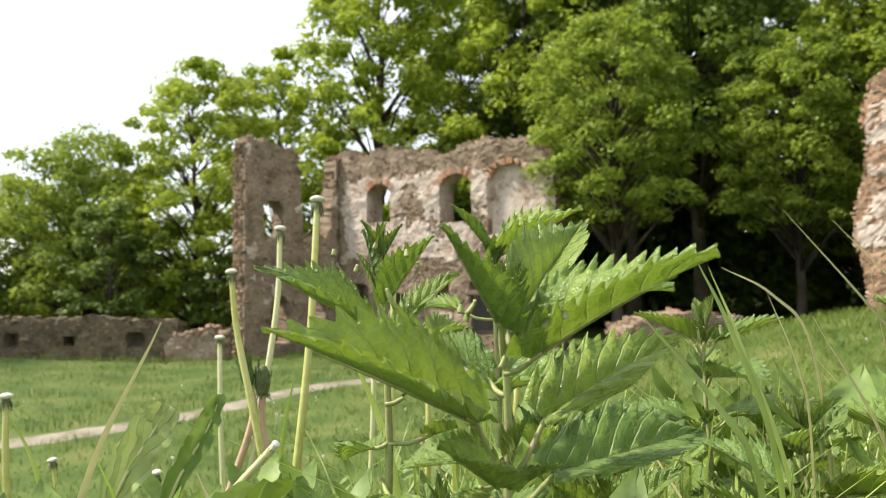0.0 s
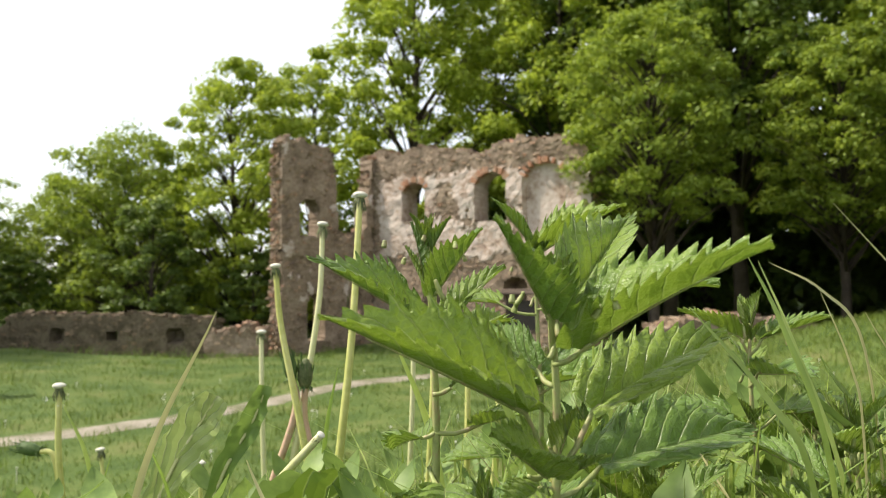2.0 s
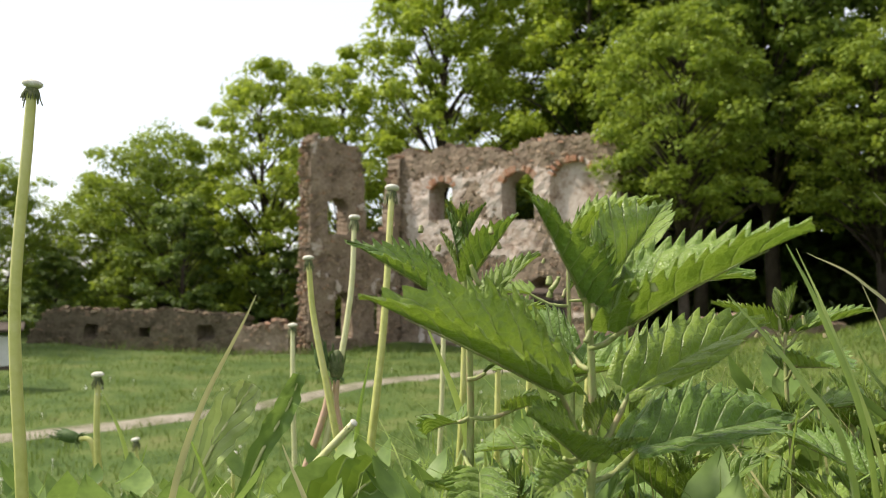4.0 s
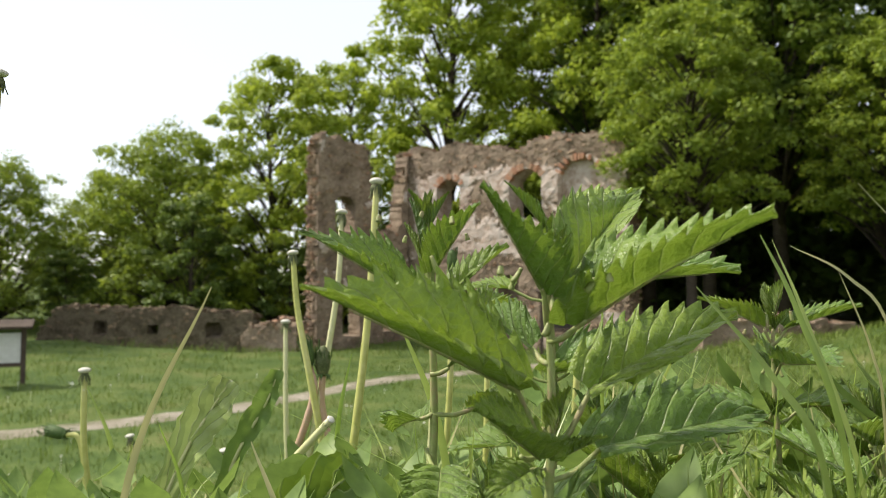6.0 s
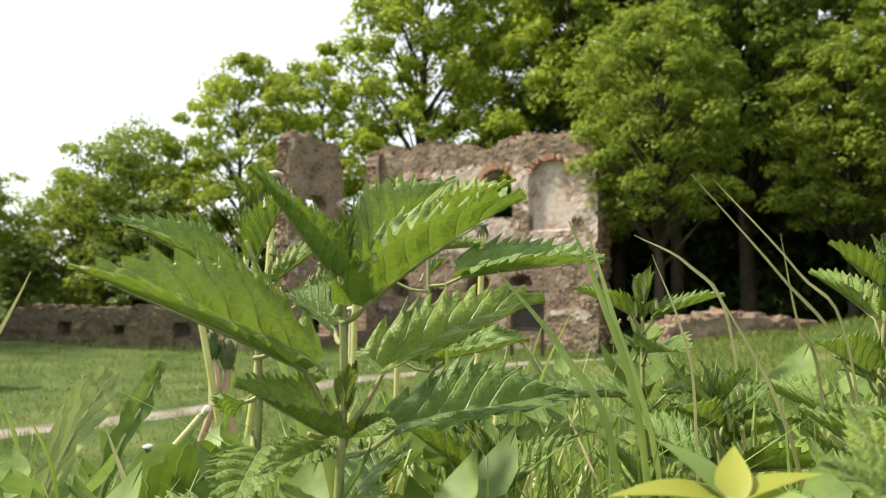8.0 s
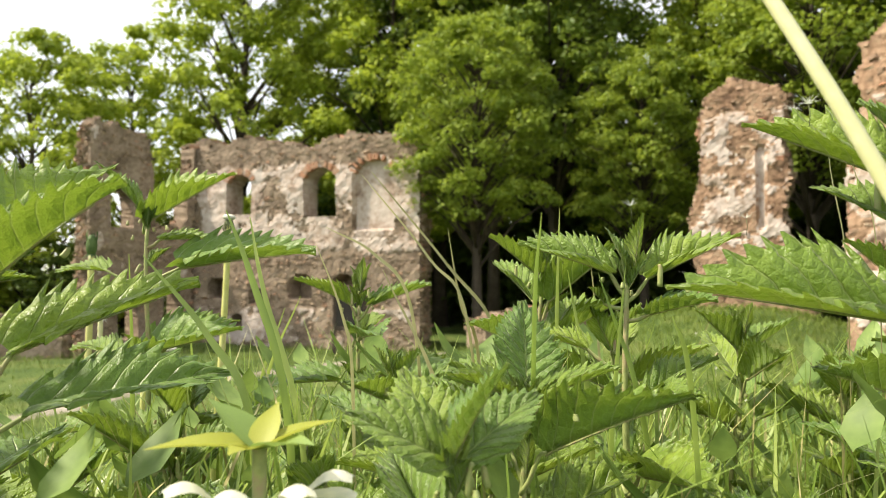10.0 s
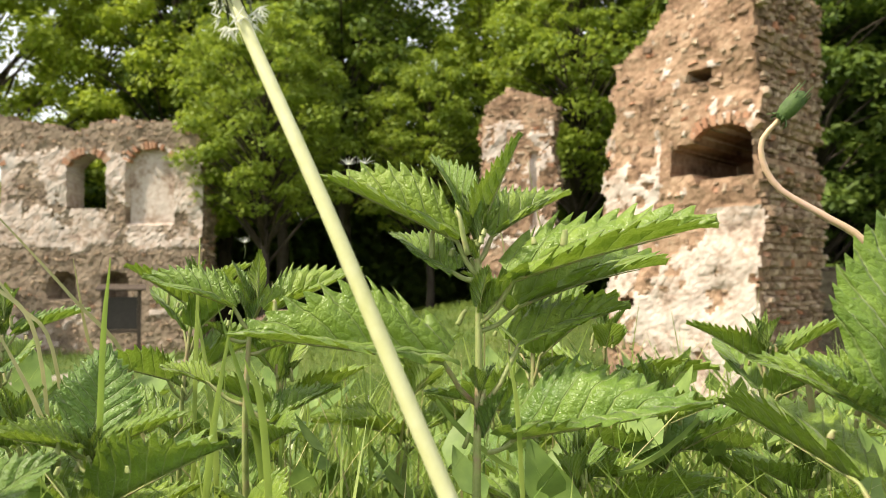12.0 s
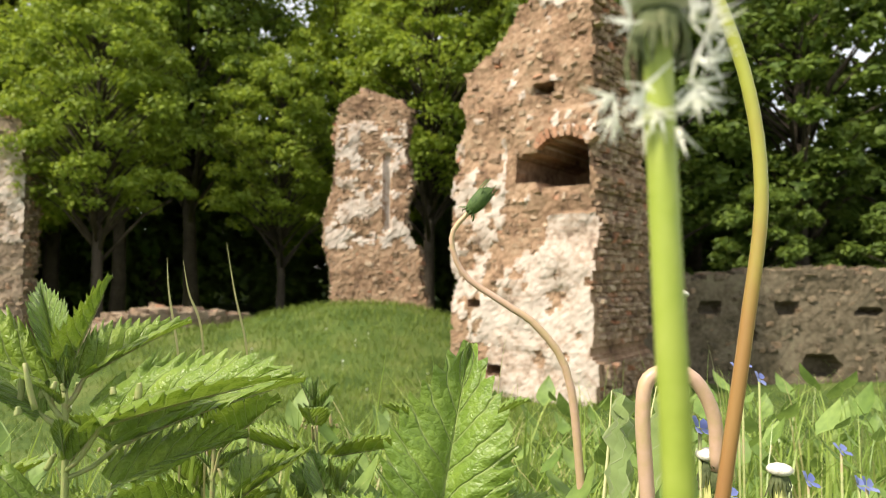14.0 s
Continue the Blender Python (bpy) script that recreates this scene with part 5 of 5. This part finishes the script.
dandelion([(-0.012, 0.56, 2.13), (-0.013, 0.56, 2.06), (-0.016, 0.56, 1.98)], 0.0022, DAND_M, "bare", BARE, 14, 0.0028, 1.0)
dandelion([(0.012, 0.53, 2.13), (0.008, 0.53, 2.06), (-0.005, 0.53, 1.98)], 0.0022, DAND_M, "bare", BARE, 15, 0.0028, 1.0)
dandelion([(-0.2915, 0.7260, 2.0107), (-0.2904, 0.7260, 1.9722), (-0.2893, 0.7260, 1.9062)], 0.0018, DAND_M, "bare", "short dandelion with remains of white fluff", 16, 0.0022, 1.21, 8)
dandelion([(-0.085, 0.36, 2.12), (-0.110, 0.37, 2.093), (-0.135, 0.38, 2.062)], 0.0019, PALE_STALK, "bare", "slanting broken dandelion stalk", 17, 0.0032, 0.5)
# those seen towards the end of the way
dandelion([(0.2023, 0.1268, 2.266), (0.2048, 0.1215, 2.256), (0.2192, 0.1055, 2.213), (0.2368, 0.0898, 2.161)], 0.00135, PALE_STALK, "bare", "tall slanting pale dandelion stalk with bald head and white fluff", 20, 0.0021, 0.9, 16)
dandelion([(0.4790, 0.1851, 2.276), (0.4716, 0.1918, 2.262), (0.4773, 0.1883, 2.242), (0.4942, 0.1757, 2.227), (0.5082, 0.1643, 2.214), (0.5214, 0.1550, 2.187), (0.5280, 0.1514, 2.12)], 0.0012, PINK_STALK, "closed", "curled pinkish dandelion stalk with a closed green bud", 21, 0.0026, 1.05)
dandelion([(0.3080, -0.0430, 2.2737), (0.3083, -0.0428, 2.2645), (0.3098, -0.0428, 2.2405), (0.3115, -0.0430, 2.2144), (0.3135, -0.0433, 2.170), (0.3155, -0.0436, 2.110)], 0.0017, GREEN_STALK, "bare", "dandelion stalk with a few white seeds close by", 22, 0.0023, 1.0, 30, tuft=0.0085)
dandelion([(0.4309, 0.0259, 2.345), (0.4431, 0.0167, 2.304), (0.4478, 0.0143, 2.267), (0.4462, 0.0185, 2.227), (0.4418, 0.0249, 2.173)], 0.0019, RED_STALK, "bare", "tall reddish-brown dandelion stalk", 23, 0.0024, 0.9)
dandelion([(0.4590, 0.0363, 2.176), (0.4570, 0.0365, 2.195), (0.4504, 0.0412, 2.208), (0.4411, 0.0491, 2.208), (0.4383, 0.0513, 2.196), (0.4413, 0.0511, 2.155)], 0.0024, PINK_STALK, "brown", "folded withered dandelion stalk", 24, 0.0026, 0.6)
dandelion([(0.6354, 0.1604, 2.229), (0.6263, 0.1602, 2.20), (0.6192, 0.1599, 2.14)], 0.0022, PALE_STALK, "bare", "pale dandelion stalk with a bald seed head", 25, 0.0026, 1.0)
dandelion([(0.4853, 0.0278, 2.172), (0.4853, 0.0278, 2.15), (0.4853, 0.0278, 2.12)], 0.002, DAND_M, "bare", "short dandelion with a bald seed head", 26, 0.0024, 1.0)
dandelion([(0.4656, 0.0428, 2.177), (0.4646, 0.0428, 2.15), (0.4636, 0.0429, 2.12)], 0.002, DAND_M, "bare", "short dandelion with a bald seed head", 27, 0.0024, 1.1)


def meadow_clocks():
    """white seed heads scattered over the far meadow"""
    g = random.Random(19)
    bits = []
    for x, y in off_path(sector(110, 4.5, 17.0, -45, 55, 91, 0.8)).tolist():
        z = float(ground_z(x, y)) + g.uniform(0.10, 0.2)
        bits.append(ball((x, y, z), g.uniform(0.012, 0.022), g.uniform(0.010, 0.018), (0, 0, 1), 5, 7))
        bits.append(tube([(x, y, z - 0.22), (x, y, z)], [0.002, 0.002], 4))
    tagged(new("meadow_clocks", mesh_of("meadow_clocks", *merge(bits), [FLUFF], True)), "white dandelion clocks scattered over the meadow", "wild flower", kind="stuff")


meadow_clocks()


# ---------- other small plants ----------
def broad_leaf(points, width, mat, label, name="dandelion_leaf", teeth=5, fold=0.5, facing=(0, -1, 0)):
    """a long toothed leaf along the points, tip first"""
    pts = spline(points, 20)
    verts, faces = [], []
    vw = Vector(facing)
    for i, p in enumerate(pts):
        t = 1 - i / 20
        d = (pts[min(i + 1, 20)] - pts[max(i - 1, 0)]).normalized()
        s = d.cross(vw).normalized()
        n = s.cross(d)
        w = width * 0.5 * (math.sin(math.pi * (0.08 + 0.9 * (1 - t)) ** 0.8) ** 0.8) * (1 - 0.2 * ((i * teeth / 20) % 1.0))
        for k in (-1, -0.5, 0, 0.5, 1):
            verts.append(tuple(p + s * w * k + n * (abs(k) * fold * w + 0.0022 * math.sin(i * 1.9 + 3 * k) + 0.0012 * math.sin(i * 0.8 - 5 * k))))
    for i in range(20):
        for k in range(4):
            a = i * 5 + k
            faces.append((a, a + 1, a + 6, a + 5))
    t = thing(name, Matrix.Translation(pts[-1]), label, "leaf", "broad leaves in the meadow")
    o = pts[-1]
    me = mesh_of("blade", [tuple(Vector(v) - o) for v in verts], faces, [mat], True)
    lay = me.uv_layers.new(name="UVMap")
    for lp in me.loops:
        i, k = divmod(lp.vertex_index, 5)
        lay.data[lp.index].uv = ((20 - i) / 20 * 0.5, k / 4)
    part("blade", me, t)
    part("midrib", mesh_of("midrib", *tube([p - o for p in pts], [0.0003 + 0.0012 * i / 20 for i in range(21)], 6), [PALE_STALK], True), t, "pale midrib")
    return t


gA = lambda x, y: float(ground_z(x, y))
broad_leaf([(-0.147, 0.384, 2.136), (-0.158, 0.385, 2.120), (-0.176, 0.386, 2.090), (-0.205, 0.387, gA(-0.205, 0.387))], 0.026, PALE_LEAF, "curled grey-green dandelion leaf standing upright", fold=0.35, teeth=4)
broad_leaf([(-0.120, 0.384, 2.142), (-0.128, 0.385, 2.122), (-0.146, 0.386, 2.090), (-0.17, 0.387, gA(-0.17, 0.387))], 0.014, LOW_M, "narrow green dandelion leaf standing upright", fold=0.8)
broad_leaf([(-0.062, 0.33, 2.105), (-0.078, 0.334, 2.092), (-0.100, 0.34, 2.062), (-0.11, 0.35, gA(-0.11, 0.35))], 0.040, NETTLE_M, "broad green dandelion leaf low in the grass", fold=0.4)
broad_leaf([(-0.085, 0.34, 2.105), (-0.10, 0.345, 2.085), (-0.12, 0.35, 2.05), (-0.13, 0.36, gA(-0.13, 0.36))], 0.038, LOW_M, "broad dandelion leaf low in the grass")
broad_leaf([(0.4959, 0.1082, 2.190), (0.4960, 0.1102, 2.165), (0.4943, 0.1134, 2.12), (0.493, 0.119, gA(0.493, 0.119))], 0.032, PALE_LEAF, "pale crinkled broad leaf standing upright", fold=0.7, facing=(0.5, -0.85, 0.2), teeth=4)
broad_leaf([(0.5525, 0.1230, 2.185), (0.5477, 0.1254, 2.16), (0.5400, 0.1292, 2.11), (0.538, 0.134, gA(0.538, 0.134))], 0.032, PALE_LEAF, "pale crinkled broad leaf standing upright", fold=0.7, facing=(0.5, -0.85, 0.2), teeth=4)


def lipped_flower(c, axis, size):
    """a short tube that opens into an arched hood above and a broad lobed lip below"""
    d = Vector(axis).normalized()
    side = Vector((0, 0, 1)).cross(d).normalized()
    up = d.cross(side)
    v, f = [], []
    for lift, drop, width, reach in ((0.36, 0.7, 0.34, 1.0), (-0.14, 0.5, 0.46, 0.95)):
        o = len(v)
        for i in range(7):
            q = i / 6
            mid = d * (reach * q) + up * (lift * math.sin(math.pi * 0.62 * q) - drop * max(0.0, q - 0.55) ** 1.5)
            w = width * (0.35 + 0.9 * q - 0.75 * q ** 4)
            for k in (-1, -0.5, 0, 0.5, 1):
                v.append(tuple(Vector(c) + (mid + side * w * k - up * (0.45 if lift > 0 else -0.15) * w * k * k) * size))
        for i in range(6):
            for k in range(4):
                n = o + i * 5 + k
                f.append((n, n + 1, n + 6, n + 5))
    return v, f


def dead_nettle(x, y, z):
    """a low plant with a yellowish star of leaves over white lipped flowers"""
    g = gA(x, y)
    t = thing("dead_nettle", pose(x, y, g), "white dead-nettle with yellowish top leaves", "wild flower")
    part("stem", mesh_of("stem", *tube([(0, 0, -0.01), (0.001, 0, (z - g) * 0.5), (0, 0, z - g)], [0.0016] * 3, 6), [STEM_M], True), t)
    for k, (a, rise, ln, mat) in enumerate([(0, 28, 0.021, YELLOW_LEAF), (70, 48, 0.016, YELLOW_LEAF), (140, 40, 0.022, LOW_M), (185, 12, 0.028, YELLOW_LEAF), (250, 18, 0.018, YELLOW_LEAF), (310, 20, 0.022, LOW_M)]):
        m = Matrix.Translation((0, 0, z - g - 0.001)) @ Matrix.Rotation(radians(a), 4, "Z") @ Matrix.Rotation(radians(-rise), 4, "Y") @ Matrix.Diagonal((ln * 0.8, ln * 0.75, ln * 0.8, 1))
        v, f = [], []
        for i in range(9):
            u = i / 8
            w = 0.27 * math.sin(math.pi * min(0.98, 0.06 + u * 0.94) ** 0.7)
            v += [(u, -w, 0.3 * w - 0.15 * u * u), (u, 0, -0.15 * u * u), (u, w, 0.3 * w - 0.15 * u * u)]
        for i in range(8):
            f += [(i * 3, i * 3 + 3, i * 3 + 4, i * 3 + 1), (i * 3 + 1, i * 3 + 4, i * 3 + 5, i * 3 + 2)]
        part("leaf", mesh_of("leaf", v, f, [mat], True), t, m=m)
    for a in (255, 300, 345, 210):
        w = radians(a)
        c = Vector((math.cos(w) * 0.009, math.sin(w) * 0.009, z - g - 0.010))
        part("flower", mesh_of("flower", *lipped_flower(c, (math.cos(w), math.sin(w), 0.25), 0.0115), [WHITE_PETAL], True), t, "white lipped flower")


dead_nettle(0.101, 0.135, 2.148)


def speedwell(x, y, z, seed):
    """small blue four-petalled flowers on a thin stalk"""
    r = random.Random(seed)
    g = gA(x, y)
    t = thing("speedwell", pose(x, y, g), "small blue speedwell flower on a thin stalk", "wild flower", "blue flowers in the grass")
    part("stem", mesh_of("stem", *tube([(0, 0, -0.01), (0.003, 0.001, (z - g) * 0.5), (0, 0, z - g)], [0.0007] * 3, 5), [STEM_M], True), t)
    for k in range(4):
        m = Matrix.Translation((0, 0, z - g)) @ Matrix.Rotation(r.uniform(0.5, 1.1), 4, "X") @ Matrix.Rotation(radians(90 * k + 20), 4, "Z")
        v = [(0.0003, 0, 0), (0.002, -0.0017, 0.0005), (0.004, -0.0016, 0.0012), (0.005, 0, 0.001), (0.004, 0.0016, 0.0012), (0.002, 0.0017, 0.0005)]
        part("petal", mesh_of("petal", v, [(0, 1, 5), (1, 2, 4, 5), (2, 3, 4)], [BLUE_PETAL], True), t, m=m)


for k, p in enumerate([(0.4628, 0.0450, 2.188), (0.5701, 0.0862, 2.199), (0.5637, 0.0285, 2.153), (0.5008, 0.0545, 2.155), (0.5746, 0.0908, 2.195), (0.6262, 0.1060, 2.184), (0.5451, 0.0443, 2.155), (0.5907, 0.0491, 2.16), (0.5744, 0.0355, 2.15)]):
    speedwell(*p, k)


def stray_seed(x, y, z, seed):
    """a white seed parachute caught on a leaf"""
    t = thing("dandelion_seed", pose(x, y, z), "white dandelion seed parachute caught on a nettle leaf", "seed", "stray dandelion seeds")
    part("stalk", mesh_of("stalk", *tube([(0, 0, -0.006), (0.0004, 0, -0.003), (0, 0, 0)], [0.00012] * 3, 5), [BRACT], True), t)
    v, f = [], []
    r = random.Random(seed)
    for k in range(26):
        a = r.uniform(0, 6.28)
        e = Vector((math.cos(a), math.sin(a), r.uniform(0.1, 1.1))).normalized() * r.uniform(0.003, 0.0045)
        q = e.cross(Vector((0.3, 0.2, 1))).normalized() * 0.00009
        o = len(v)
        v += [tuple(-q), tuple(q), tuple(e)]
        f.append((o, o + 1, o + 2))
    part("hair_tuft", mesh_of("hair_tuft", v, f, [FLUFF]), t)["kind"] = "stuff"


for k, p in enumerate([(0.2527, 0.1674, 2.2335), (0.2262, 0.2220, 2.2099), (0.2585, 0.2005, 2.2041), (0.2382, 0.1428, 2.2286)]):
    stray_seed(*p, 80 + k)
